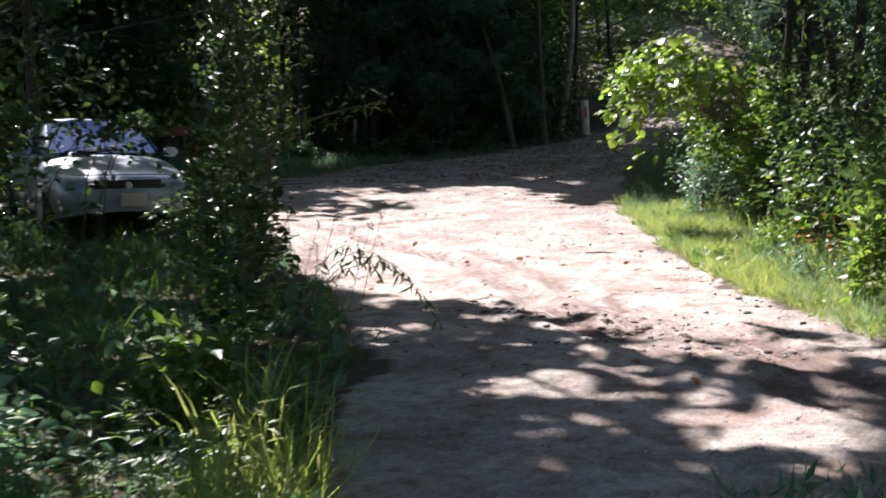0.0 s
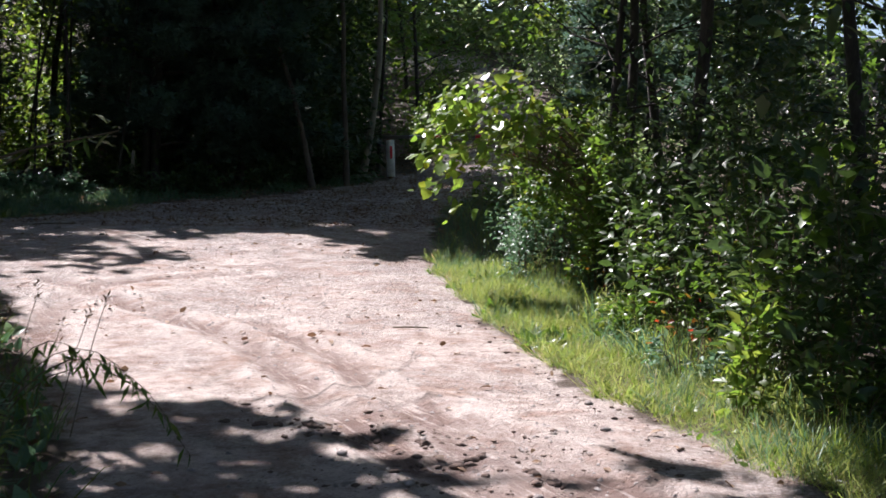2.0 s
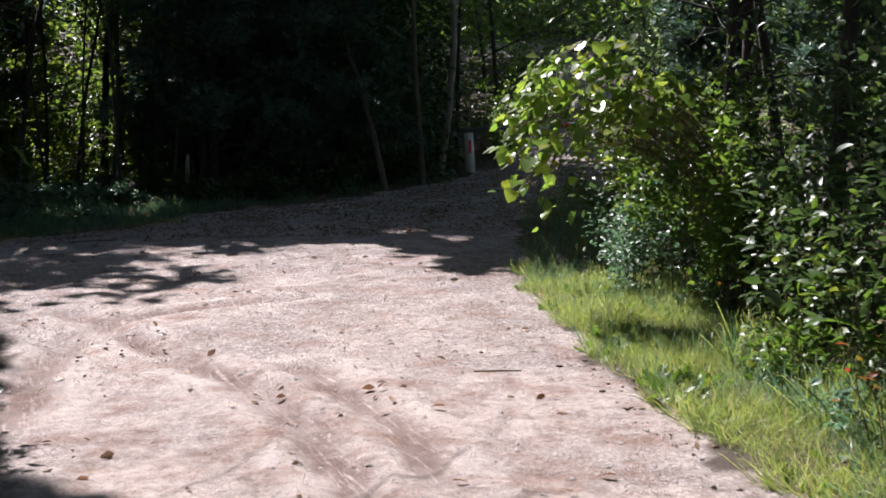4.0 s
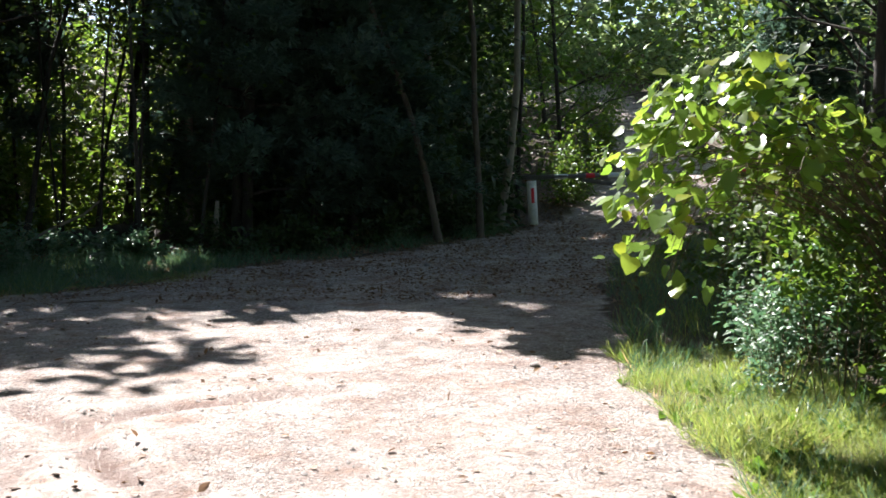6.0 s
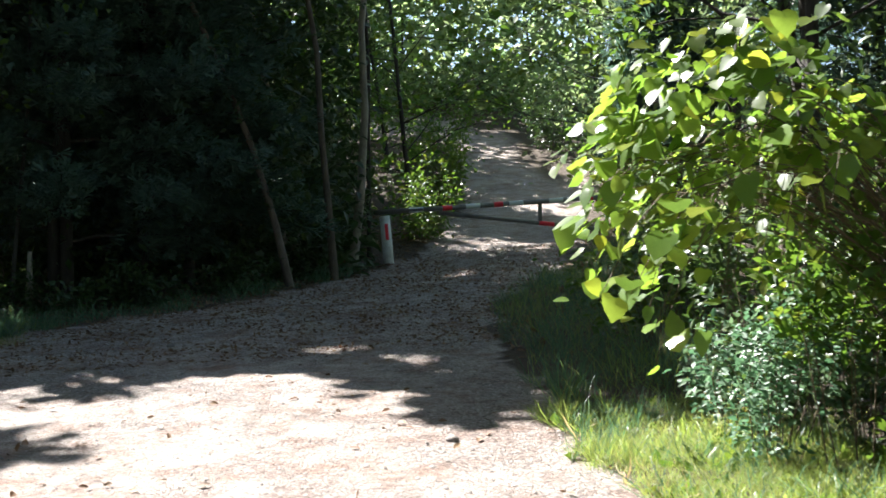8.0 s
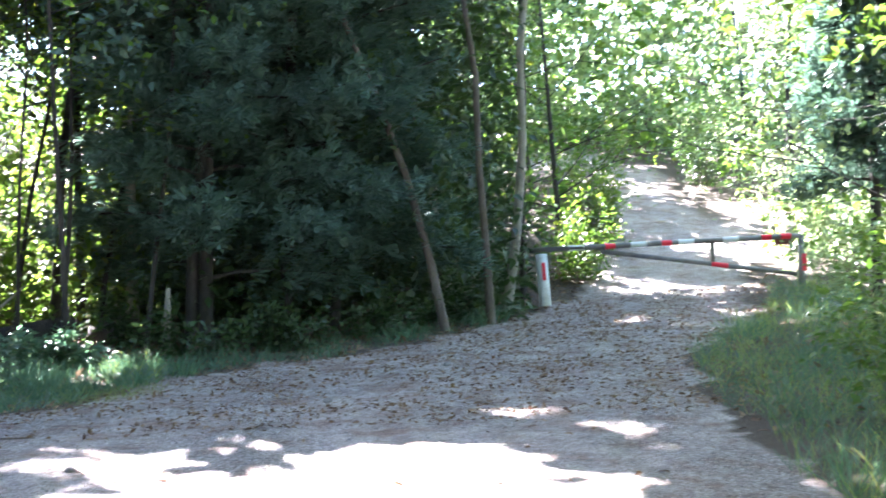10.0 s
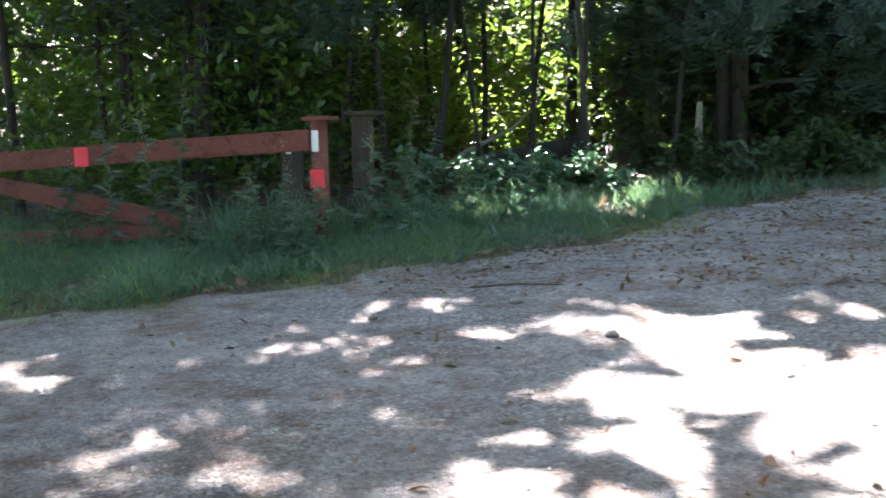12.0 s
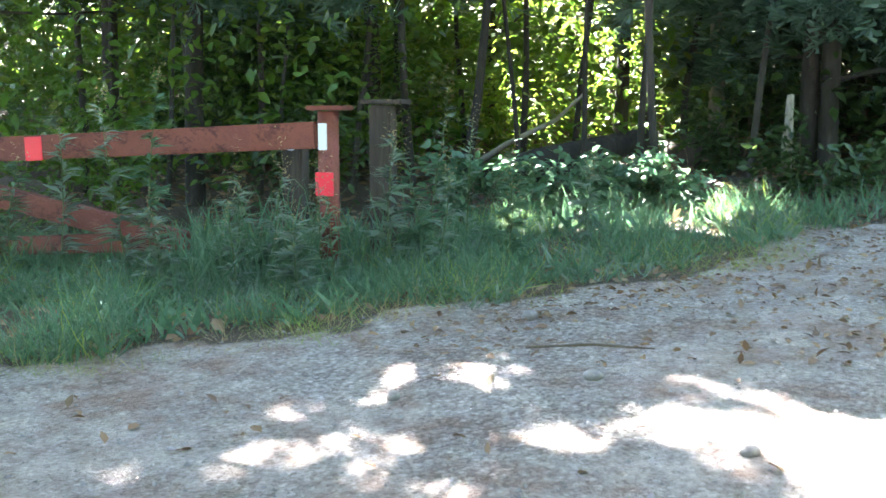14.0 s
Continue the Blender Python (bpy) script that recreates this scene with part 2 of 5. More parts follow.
STONE = rough_material("stones", [(0.12, 0.1, 0.09), (0.23, 0.2, 0.185), (0.36, 0.32, 0.3)], 5, 0.85, 0, 0.5, 50)
MUD = rough_material("reddish mud", [(0.06, 0.038, 0.03), (0.12, 0.08, 0.062), (0.2, 0.14, 0.115)], 12, 0.95, 0, 0.6, 60)
RUST = rough_material("rusted red paint", [(0.018, 0.008, 0.008), (0.085, 0.022, 0.018), (0.2, 0.062, 0.04), (0.15, 0.04, 0.03), (0.26, 0.11, 0.07)], 5.5, 0.75, 0.1, 0.6, 45, (0.6, 1, 1), 0.006)
GREY_WOOD = rough_material("weathered wood", [(0.022, 0.016, 0.012), (0.055, 0.042, 0.032), (0.095, 0.076, 0.06)], 6, 0.9, 0, 0.7, 40, (1, 1, 0.12), 0.01)
WHITE = rough_material("chipped white paint", [(0.35, 0.33, 0.3), (0.7, 0.7, 0.68), (0.8, 0.8, 0.79)], 9, 0.5, 0, 0.3, 70)
RED_TAPE = plain("red reflector", (0.88, 0.03, 0.06), 0.35)
WHITE_TAPE = plain("white reflector", (0.75, 0.78, 0.76), 0.35)
STEEL = rough_material("worn steel", [(0.12, 0.11, 0.1), (0.3, 0.29, 0.28)], 8, 0.55, 0.5, 0.3)
PAINT = plain("silver car paint", (0.27, 0.3, 0.34), 0.34, 0.55, Coat_Weight=0.35, Coat_Roughness=0.05)
# Blue specular tint paints the sky's blue into what the glass reflects.
CAR_GLASS = plain("tinted car glass, sky blue put into reflections", (0.015, 0.02, 0.025), 0.02, 0.0, IOR=1.9, Specular_IOR_Level=0.62, Specular_Tint=(0.1, 0.38, 1.0, 1.0))
BLACK = plain("black plastic", (0.02, 0.02, 0.021), 0.5)
RUBBER = rough_material("tyre rubber", [(0.018, 0.018, 0.018), (0.035, 0.034, 0.032)], 20, 0.85)
CHROME = plain("chrome", (0.75, 0.75, 0.76), 0.12, 1.0)
LAMP = plain("headlight lens", (0.7, 0.72, 0.74), 0.08, 0.3)
PLATE = plain("number plate", (0.62, 0.52, 0.44), 0.4)


def ground_material():
    m, n, l, p = material("dirt road and forest floor")
    geo = n.new("ShaderNodeNewGeometry").outputs["Position"]
    at = n.new("ShaderNodeAttribute")
    at.attribute_name = "road"
    big = noise_tex(n, l, 0.9, 5, 0.6, geo)
    mid = noise_tex(n, l, 7, 6, 0.7, geo)
    fine = noise_tex(n, l, 60, 8, 0.8, geo)
    grit = n.new("ShaderNodeTexVoronoi")
    grit.inputs["Scale"].default_value = 48
    l.new(geo, grit.inputs["Vector"])
    dirt = ramp(n, (0.3, (0.27, 0.195, 0.16)), (0.46, (0.45, 0.37, 0.325)), (0.62, (0.6, 0.515, 0.465)))
    l.new(mid.outputs["Fac"], dirt.inputs[0])
    stones = ramp(n, (0.0, (0.16, 0.13, 0.118)), (0.4, (0.33, 0.285, 0.262)), (0.75, (0.46, 0.405, 0.375)), (1.0, (0.66, 0.61, 0.58)))
    l.new(grit.outputs["Color"], stones.inputs[0])
    where = ramp(n, (0.42, (0, 0, 0)), (0.62, (1, 1, 1)))
    l.new(big.outputs["Fac"], where.inputs[0])
    far = n.new("ShaderNodeAttribute")
    far.attribute_name = "gravel"
    add = n.new("ShaderNodeMath")
    add.operation, add.use_clamp = "MULTIPLY_ADD", True
    add.inputs[1].default_value = 0.6
    l.new(where.outputs[0], add.inputs[0])
    l.new(far.outputs["Fac"], add.inputs[2])
    road = n.new("ShaderNodeMix")
    road.data_type = "RGBA"
    l.new(add.outputs[0], road.inputs["Factor"])
    l.new(dirt.outputs[0], road.inputs["A"])
    l.new(stones.outputs[0], road.inputs["B"])
    speck = ramp(n, (0.38, (0.36, 0.31, 0.28)), (0.46, (1, 1, 1)), (0.64, (1.2, 1.2, 1.2)))
    l.new(fine.outputs["Fac"], speck.inputs[0])
    dust = n.new("ShaderNodeMix")
    dust.data_type, dust.blend_type = "RGBA", "MULTIPLY"
    dust.inputs["Factor"].default_value = 0.8
    l.new(road.outputs["Result"], dust.inputs["A"])
    l.new(speck.outputs[0], dust.inputs["B"])
    pits = ramp(n, (0.0, (1.05, 1.05, 1.05)), (0.35, (1, 1, 1)), (0.8, (0.78, 0.75, 0.73)))
    l.new(grit.outputs["Distance"], pits.inputs[0])
    pitted = n.new("ShaderNodeMix")
    pitted.data_type, pitted.blend_type = "RGBA", "MULTIPLY"
    l.new(add.outputs[0], pitted.inputs["Factor"])
    l.new(dust.outputs["Result"], pitted.inputs["A"])
    l.new(pits.outputs[0], pitted.inputs["B"])
    worn = pitted.outputs["Result"]
    turn = n.new("ShaderNodeMapping")
    turn.vector_type = "TEXTURE"
    turn.inputs["Rotation"].default_value = (0, 0, radians(-75))
    turn.inputs["Scale"].default_value = (9, 0.75, 1)
    l.new(geo, turn.inputs["Vector"])
    streak = noise_tex(n, l, 18, 5, 0.7, turn.outputs[0])
    for name, tone, much in (("rut", (0.2, 0.132, 0.108), 1.0), ("ridge", (0.6, 0.53, 0.48), 0.8)):
        where_ = n.new("ShaderNodeAttribute")
        where_.attribute_name = name
        amount = n.new("ShaderNodeMath")
        amount.operation, amount.use_clamp = "MULTIPLY", True
        l.new(where_.outputs["Fac"], amount.inputs[0])
        patch = ramp(n, (0.37, (0, 0, 0)), (0.47, (much, much, much)))
        l.new(streak.outputs["Fac"], patch.inputs[0])
        l.new(patch.outputs[0], amount.inputs[1])
        over = n.new("ShaderNodeMix")
        over.data_type = "RGBA"
        l.new(amount.outputs[0], over.inputs["Factor"])
        l.new(worn, over.inputs["A"])
        over.inputs["B"].default_value = (*tone, 1)
        worn = over.outputs["Result"]
    lumps = noise_tex(n, l, 24, 5, 0.75, geo)
    lump_tone = ramp(n, (0.32, (0.62, 0.55, 0.51)), (0.43, (1, 1, 1)), (0.66, (1.08, 1.08, 1.08)))
    l.new(lumps.outputs["Fac"], lump_tone.inputs[0])
    lumpy = n.new("ShaderNodeMix")
    lumpy.data_type, lumpy.blend_type = "RGBA", "MULTIPLY"
    lumpy.inputs["Factor"].default_value = 1.0
    l.new(worn, lumpy.inputs["A"])
    l.new(lump_tone.outputs[0], lumpy.inputs["B"])
    worn = lumpy.outputs["Result"]
    reddish = ramp(n, (0.34, (1.16, 1.15, 1.13)), (0.47, (1, 1, 1)), (0.64, (0.7, 0.56, 0.49)))
    stain = noise_tex(n, l, 2.3, 6, 0.7, geo)
    l.new(stain.outputs["Fac"], reddish.inputs[0])
    tint = n.new("ShaderNodeMix")
    tint.data_type, tint.blend_type = "RGBA", "MULTIPLY"
    tint.inputs["Factor"].default_value = 1.0
    l.new(worn, tint.inputs["A"])
    l.new(reddish.outputs[0], tint.inputs["B"])
    worn = tint.outputs["Result"]
    floor = ramp(n, (0.3, (0.035, 0.025, 0.018)), (0.5, (0.08, 0.055, 0.035)), (0.7, (0.15, 0.10, 0.065)))
    l.new(fine.outputs["Fac"], floor.inputs[0])
    both = n.new("ShaderNodeMix")
    both.data_type = "RGBA"
    edge = n.new("ShaderNodeMath")
    edge.operation = "MULTIPLY_ADD"
    edge.inputs[1].default_value = 0.7
    l.new(mid.outputs["Fac"], edge.inputs[0])
    l.new(at.outputs["Fac"], edge.inputs[2])
    er = ramp(n, (0.5, (0, 0, 0)), (0.92, (1, 1, 1)))
    l.new(edge.outputs[0], er.inputs[0])
    l.new(er.outputs[0], both.inputs["Factor"])
    l.new(floor.outputs[0], both.inputs["A"])
    l.new(worn, both.inputs["B"])
    l.new(both.outputs["Result"], p.inputs["Base Color"])
    p.inputs["Roughness"].default_value = 0.92
    sums = n.new("ShaderNodeMath")
    sums.operation = "MULTIPLY_ADD"
    sums.inputs[1].default_value = 0.8
    l.new(fine.outputs["Fac"], sums.inputs[0])
    domes = n.new("ShaderNodeMath")
    domes.operation = "MULTIPLY"
    l.new(grit.outputs["Distance"], domes.inputs[0])
    l.new(add.outputs[0], domes.inputs[1])
    sunk = n.new("ShaderNodeMath")
    sunk.operation = "MULTIPLY_ADD"
    sunk.inputs[1].default_value = -0.7
    l.new(domes.outputs[0], sunk.inputs[0])
    l.new(mid.outputs["Fac"], sunk.inputs[2])
    l.new(sunk.outputs[0], sums.inputs[2])
    high = n.new("ShaderNodeMath")
    high.operation = "MULTIPLY_ADD"
    high.inputs[1].default_value = 0.55
    l.new(lumps.outputs["Fac"], high.inputs[0])
    l.new(sums.outputs[0], high.inputs[2])
    bump(n, l, p, high.outputs[0], 1.0, 0.042)
    return m


# ---- mesh helpers ----
def mesh_arrays(name, verts, faces, mat, smooth=False):
    """A mesh from arrays: verts n x 3, faces k x 3 or k x 4."""
    me = bpy.data.meshes.new(name)
    verts, faces = np.ascontiguousarray(verts, np.float32), np.ascontiguousarray(faces, np.int32)
    me.vertices.add(len(verts))
    me.vertices.foreach_set("co", verts.ravel())
    me.loops.add(faces.size)
    me.loops.foreach_set("vertex_index", faces.ravel())
    me.polygons.add(len(faces))
    me.polygons.foreach_set("loop_start", np.arange(0, faces.size, faces.shape[1], dtype=np.int32))
    me.polygons.foreach_set("loop_total", np.full(len(faces), faces.shape[1], np.int32))
    me.update(calc_edges=True)
    if smooth:
        me.polygons.foreach_set("use_smooth", np.ones(len(faces), bool))
    me.materials.append(mat)
    return me


def part_mesh(name, me, parent, label=""):
    ob = new(name, me)
    ob.parent = parent
    return tagged(ob, label)


def part(name, bm, mat, parent=None, label="", smooth=False):
    me = bpy.data.meshes.new(name)
    bm.to_mesh(me)
    bm.free()
    me.materials.append(mat)
    if smooth:
        me.polygons.foreach_set("use_smooth", np.ones(len(me.polygons), bool))
    return part_mesh(name, me, parent, label)


def empty_at(name, m, label, category, group=""):
    ob = new(name)
    ob.matrix_basis = m
    ob.empty_display_size = 0.2
    return tagged(ob, label, category, group)


OVAL = (np.array([(0, 0, 0), (-0.26, 0.38, 0.07), (0, 0.42, 0), (0.26, 0.38, 0.07), (-0.16, 0.74, 0.03), (0.16, 0.74, 0.03), (0, 1, -0.12)]),
        np.array([(0, 2, 1), (0, 3, 2), (1, 2, 4), (2, 3, 5), (2, 6, 4), (2, 5, 6)]))
LANCE = (np.array([(0, 0, 0), (-0.1, 0.4, 0.03), (0.1, 0.4, 0.03), (0, 0.45, 0), (0, 1, -0.15)]), np.array([(0, 3, 1), (0, 2, 3), (1, 3, 4), (3, 2, 4)]))
CLUMP = (np.array([(-0.3, 0, 0), (0.32, 0.1, 0.05), (0.22, 0.95, -0.05), (-0.35, 0.7, 0.08)]), np.array([(0, 1, 2), (0, 2, 3)]))
BLADE = (np.array([(-0.018, 0, 0), (0.018, 0, 0), (-0.015, 0.5, 0.06), (0.015, 0.5, 0.06), (0, 0.95, 0.34)]), np.array([(0, 1, 3), (0, 3, 2), (2, 3, 4)]))
THIN_BLADE = (np.array([(-0.008, 0, 0), (0.008, 0, 0), (-0.009, 0.45, 0.05), (0.009, 0.45, 0.05), (-0.006, 0.8, 0.2), (0.006, 0.8, 0.2), (0, 0.92, 0.42)]),
              np.array([(0, 1, 3), (0, 3, 2), (2, 3, 5), (2, 5, 4), (4, 5, 6)]))
TUFT = (np.array([(0, 0, 0), (-0.06, 0.9, 0.1), (0.06, 1, 0.05), (0.0, 0.1, 0.02), (0.28, 0.84, 0), (0.42, 0.7, 0.05), (-0.28, 0.84, 0), (-0.42, 0.7, -0.05),
                  (0.1, 0.9, -0.25), (0.24, 0.78, -0.28), (-0.1, 0.9, 0.3), (-0.24, 0.78, 0.32)]),
        np.array([(0, 2, 1), (3, 5, 4), (3, 6, 7), (0, 9, 8), (0, 10, 11)]))


def unit(v):
    return v / np.maximum(np.linalg.norm(v, axis=1, keepdims=True), 1e-6)


def leaf_cloud(name, at, size, axis, face, shape, mat):
    """One mesh of many leaves: at n x 3, size n, axis the way each points, face roughly its upper side."""
    tv, tf = shape
    a = unit(axis)
    side = unit(np.cross(a, face) + 1e-5)
    up = np.cross(side, a)
    v = at[:, None, :] + size[:, None, None] * (tv[None, :, 0:1] * side[:, None, :] + tv[None, :, 1:2] * a[:, None, :] + tv[None, :, 2:3] * up[:, None, :])
    f = tf[None] + (np.arange(len(at)) * len(tv))[:, None, None]
    return mesh_arrays(name, v.reshape(-1, 3), f.reshape(-1, 3), mat)


def ways(n, r, droop=-0.3, spread=1.0):
    v = r.normal(size=(n, 3)) * (1, 1, 0.5 * spread)
    v[:, 2] += droop
    return unit(v)


def ups(n, r, wild=0.6):
    return unit(np.array((0, 0, 1.0)) + wild * r.normal(size=(n, 3)))


def tube_mesh(name, runs, mat, sides=6):
    """Tapered round stems: runs of (points, radii)."""
    vs, fs, base = [], [], 0
    turn = np.linspace(0, 2 * math.pi, sides, endpoint=False)
    for pts, radii in runs:
        pts = np.asarray(pts, float)
        d = unit(np.gradient(pts, axis=0))
        ref = np.array((1.0, 0, 0)) if abs(d[0, 2]) > 0.7 else np.array((0, 0, 1.0))
        u = unit(np.cross(d, ref))
        w = np.cross(d, u)
        ring = pts[:, None, :] + np.asarray(radii)[:, None, None] * (np.cos(turn)[None, :, None] * u[:, None, :] + np.sin(turn)[None, :, None] * w[:, None, :])
        vs.append(ring.reshape(-1, 3))
        for i in range(len(pts) - 1):
            for k in range(sides):
                k2 = (k + 1) % sides
                fs.append((base + i * sides + k, base + i * sides + k2, base + (i + 1) * sides + k2, base + (i + 1) * sides + k))
        base += len(pts) * sides
    return mesh_arrays(name, np.concatenate(vs), np.array(fs), mat, True)


def bend(start, way, length, r, steps=5, wild=0.12, lift=0.0):
    pts, d = [np.array(start, float)], np.array(way, float)
    for _ in range(steps):
        d = d + r.normal(size=3) * wild
        d[2] += lift
        d = d / np.linalg.norm(d)
        pts.append(pts[-1] + d * length / steps)
    return np.array(pts)


# ---- ground ----
def graded(lo, a, b, hi, fine, grow=1.18):
    inner = list(np.arange(a, b + 1e-6, fine))
    left, right, s = [], [], fine
    p, q = a, b
    while p > lo or q < hi:
        s *= grow
        p, q = p - s, q + s
        if p + s > lo:
            left.append(max(p, lo))
        if q - s < hi:
            right.append(min(q, hi))
    return np.array(left[::-1] + inner + right)


RUTS = [[(-1.6, 15), (-0.6, 13.2), (0.05, 12.1), (0.55, 10.8), (0.69, 9.8), (0.91, 8.85), (1.07, 8.1), (1.5, 7.0), (2.2, 5.5)],
        [(0.5, 12.4), (1.0, 10.6), (1.25, 8.95), (1.4, 8.2), (1.75, 7.2), (2.4, 5.8)],
        [(1.35, 9.3), (1.47, 8.9), (1.73, 8.2), (2.0, 7.3), (2.5, 6.2)],
        [(-1.14, 11.1), (-1.3, 12.4), (-1.28, 13.7), (-0.9, 14.7), (0.4, 15.4)],
        [(0.6, 20), (0.9, 16), (1.2, 12.5), (1.5, 9.5), (1.2, 6), (1.0, 0)],
        [(-6, 17.6), (-2.8, 18.2), (0.5, 18.6), (2.0, 22), (4.8, 28)]]
RUT_SHARE = (1.0, 0.9, 1.0, 0.85, 0.15, 0.15)


def ground_height(x, y):
    z = height(x, y)
    fine = np.exp(-np.maximum(0, np.abs(y - 12) - 22) / 6)
    z = z + fine * (0.009 * wave(x * 1.1, y * 1.1, 21) + 0.004 * wave(x * 4.3, y * 3.1, 22) + 0.004 * wave(x * 9, y * 11, 23))
    for rut, k in zip(RUTS, RUT_SHARE):
        g = line_gap(x, y, rut)
        z = z - 0.034 * k * np.exp(-(g / 0.14) ** 2) + 0.026 * k * np.exp(-((g - 0.26) / 0.09) ** 2)
    return z


gx, gy = graded(-320, -8, 6, 320, 0.11), graded(-200, -1, 27, 500, 0.11)
GX, GY = np.meshgrid(gx, gy)
GZ = ground_height(GX, GY)
nx, ny = len(gx), len(gy)
cell = (np.arange(ny - 1)[:, None] * nx + np.arange(nx - 1)[None, :]).ravel()
ground_me = mesh_arrays("ground", np.stack([GX, GY, GZ], -1).reshape(-1, 3), np.stack([cell, cell + 1, cell + nx + 1, cell + nx], 1), ground_material(), True)
on_road = inside(GX + 0.2 * wave(GX * 2.4, GY * 2.4, 31), GY + 0.2 * wave(GX * 2.4, GY * 2.4, 32), ROAD).astype(np.float32).ravel()
ground_me.attributes.new("road", "FLOAT", "POINT").data.foreach_set("value", on_road * 0.6)
gravelly = np.clip((GY - 10.5) / 5, 0, 1) * 0.45 + np.clip((6 - GY) / 4, 0, 1) * 0.2 + np.clip(GX - 1.2, 0, 1) * 0.2
ground_me.attributes.new("gravel", "FLOAT", "POINT").data.foreach_set("value", gravelly.astype(np.float32).ravel())
rut_gap = [line_gap(GX + 0.07 * wave(GX * 3, GY * 3, 33), GY, rut) for rut in RUTS]
broken = np.clip(0.95 + 0.6 * wave(GX * 1.9, GY * 1.9, 34), 0, 1)
rut_mark = np.maximum.reduce([k * np.exp(-(g / (0.15 if k > 0.5 else 0.12)) ** 4) for k, g in zip(RUT_SHARE, rut_gap)]) * broken
ridge_mark = np.maximum.reduce([k * np.exp(-((g - 0.27) / 0.09) ** 2) for k, g in zip(RUT_SHARE, rut_gap)]) * broken * (1 - np.clip(rut_mark * 1.3, 0, 1))
ground_me.attributes.new("rut", "FLOAT", "POINT").data.foreach_set("value", rut_mark.astype(np.float32).ravel())
ground_me.attributes.new("ridge", "FLOAT", "POINT").data.foreach_set("value", ridge_mark.astype(np.float32).ravel())
ground = tagged(new("ground", ground_me), "pinkish dirt and gravel track with wheel ruts, forest floor beside it", "ground", kind="structure")


# ---- gates ----
def box_bm(bm, size, m, bev=0.0):
    ret = bmesh.ops.create_cube(bm, size=1.0, matrix=m @ Matrix.Diagonal((*size, 1)))
    if bev:
        edges = {e for v in ret["verts"] for e in v.link_edges}
        bmesh.ops.bevel(bm, geom=list(edges), offset=bev, segments=2, affect="EDGES")
    return bm


def box(size, m=Matrix(), bev=0.0):
    return box_bm(bmesh.new(), size, m, bev)


def rod(a, b, r, sides=16, r2=None):
    a, b = Vector(a), Vector(b)
    bm = bmesh.new()
    turn = (b - a).to_track_quat("Z", "Y").to_matrix().to_4x4()
    bmesh.ops.create_cone(bm, cap_ends=True, segments=sides, radius1=r, radius2=r if r2 is None else r2, depth=(b - a).length,
                          matrix=Matrix.Translation((a + b) / 2) @ turn)
    return bm


def beam(a, b, thick, deep, bev=0.012):
    """A square beam from a to b."""
    a, b = Vector(a), Vector(b)
    d = (b - a).normalized()
    side = Vector((0, 0, 1)).cross(d).normalized()
    up = d.cross(side)
    m = Matrix((d, side, up)).transposed().to_4x4()
    return box(((b - a).length, deep, thick), Matrix.Translation((a + b) / 2) @ m, bev)


def rust_gate():
    gx0, gy0 = -4.31, 21.63
    z0 = float(ground_height(np.array(gx0), np.array(gy0)))
    g = empty_at("road_gate", pose(gx0, gy0, z0), "rusted red pipe gate with reflectors, closed, in tall weeds", "gate")
    z = lambda v: v - z0
    post = part("latch_post", rod((0, 0, -0.4), (0, 0, z(1.86)), 0.068, 20), RUST, g, "rusted steel post", True)
    part("cap", box((0.25, 0.22, 0.03), pose(0.01, 0, z(1.88)), 0.01), RUST, post)
    part("white_reflector", box((0.06, 0.008, 0.17), pose(-0.01, -0.07, z(1.70)), 0.003), WHITE_TAPE, post, "white reflector tape")
    part("red_reflector", box((0.125, 0.012, 0.15), pose(0.0, -0.072, z(1.40)), 0.004), RED_TAPE, post, "red reflector tape")
    wx = -9.6
    top = part("top_rail", beam((wx - gx0, 0, z(1.47)), (-0.06, 0, z(1.71)), 0.17, 0.12), RUST, g)
    part("red_reflector", box((0.14, 0.008, 0.165), pose(-6.5 - gx0, -0.064, z(1.605), 0, -2.6, 0), 0.003), RED_TAPE, top, "red reflector tape")
    part("brace", beam((-8.2 - gx0, 0.0, z(1.52)), (-5.35 - gx0, 0.0, z(0.98)), 0.15, 0.1), RUST, g)
    part("bottom_rail", beam((wx - gx0, 0.002, z(0.74)), (-5.35 - gx0, 0.002, z(1.0)), 0.13, 0.1), RUST, g)
    part("hinge_post", rod((wx - gx0, 0, -0.5), (wx - gx0, 0, z(1.75)), 0.1, 20), RUST, g, "", True)
    # posts behind the latch
    for px, py, w, top_z, name in ((-4.12, 22.1, 0.15, 1.9, "timber_post"), (-4.86, 22.3, 0.15, 1.68, "timber_post")):
        pz = float(ground_height(np.array(px), np.array(py)))
        t = empty_at(name, pose(px, py, pz), "weathered grey timber post behind the rusted gate", "post", "gate posts")
        part("post", box((w, w, top_z - pz + 0.3), pose(0, 0, (top_z - pz) / 2 - 0.15), 0.015), GREY_WOOD, t)
        if top_z < 1.8:
            part("marker", box((0.05, 0.006, 0.07), pose(0, -w / 2 - 0.004, top_z - pz - 0.06), 0.002), WHITE_TAPE, t, "small white marker")
        else:
            part("cap", box((0.3, 0.22, 0.03), pose(0.02, 0, top_z - pz + 0.02), 0.008), GREY_WOOD, t)


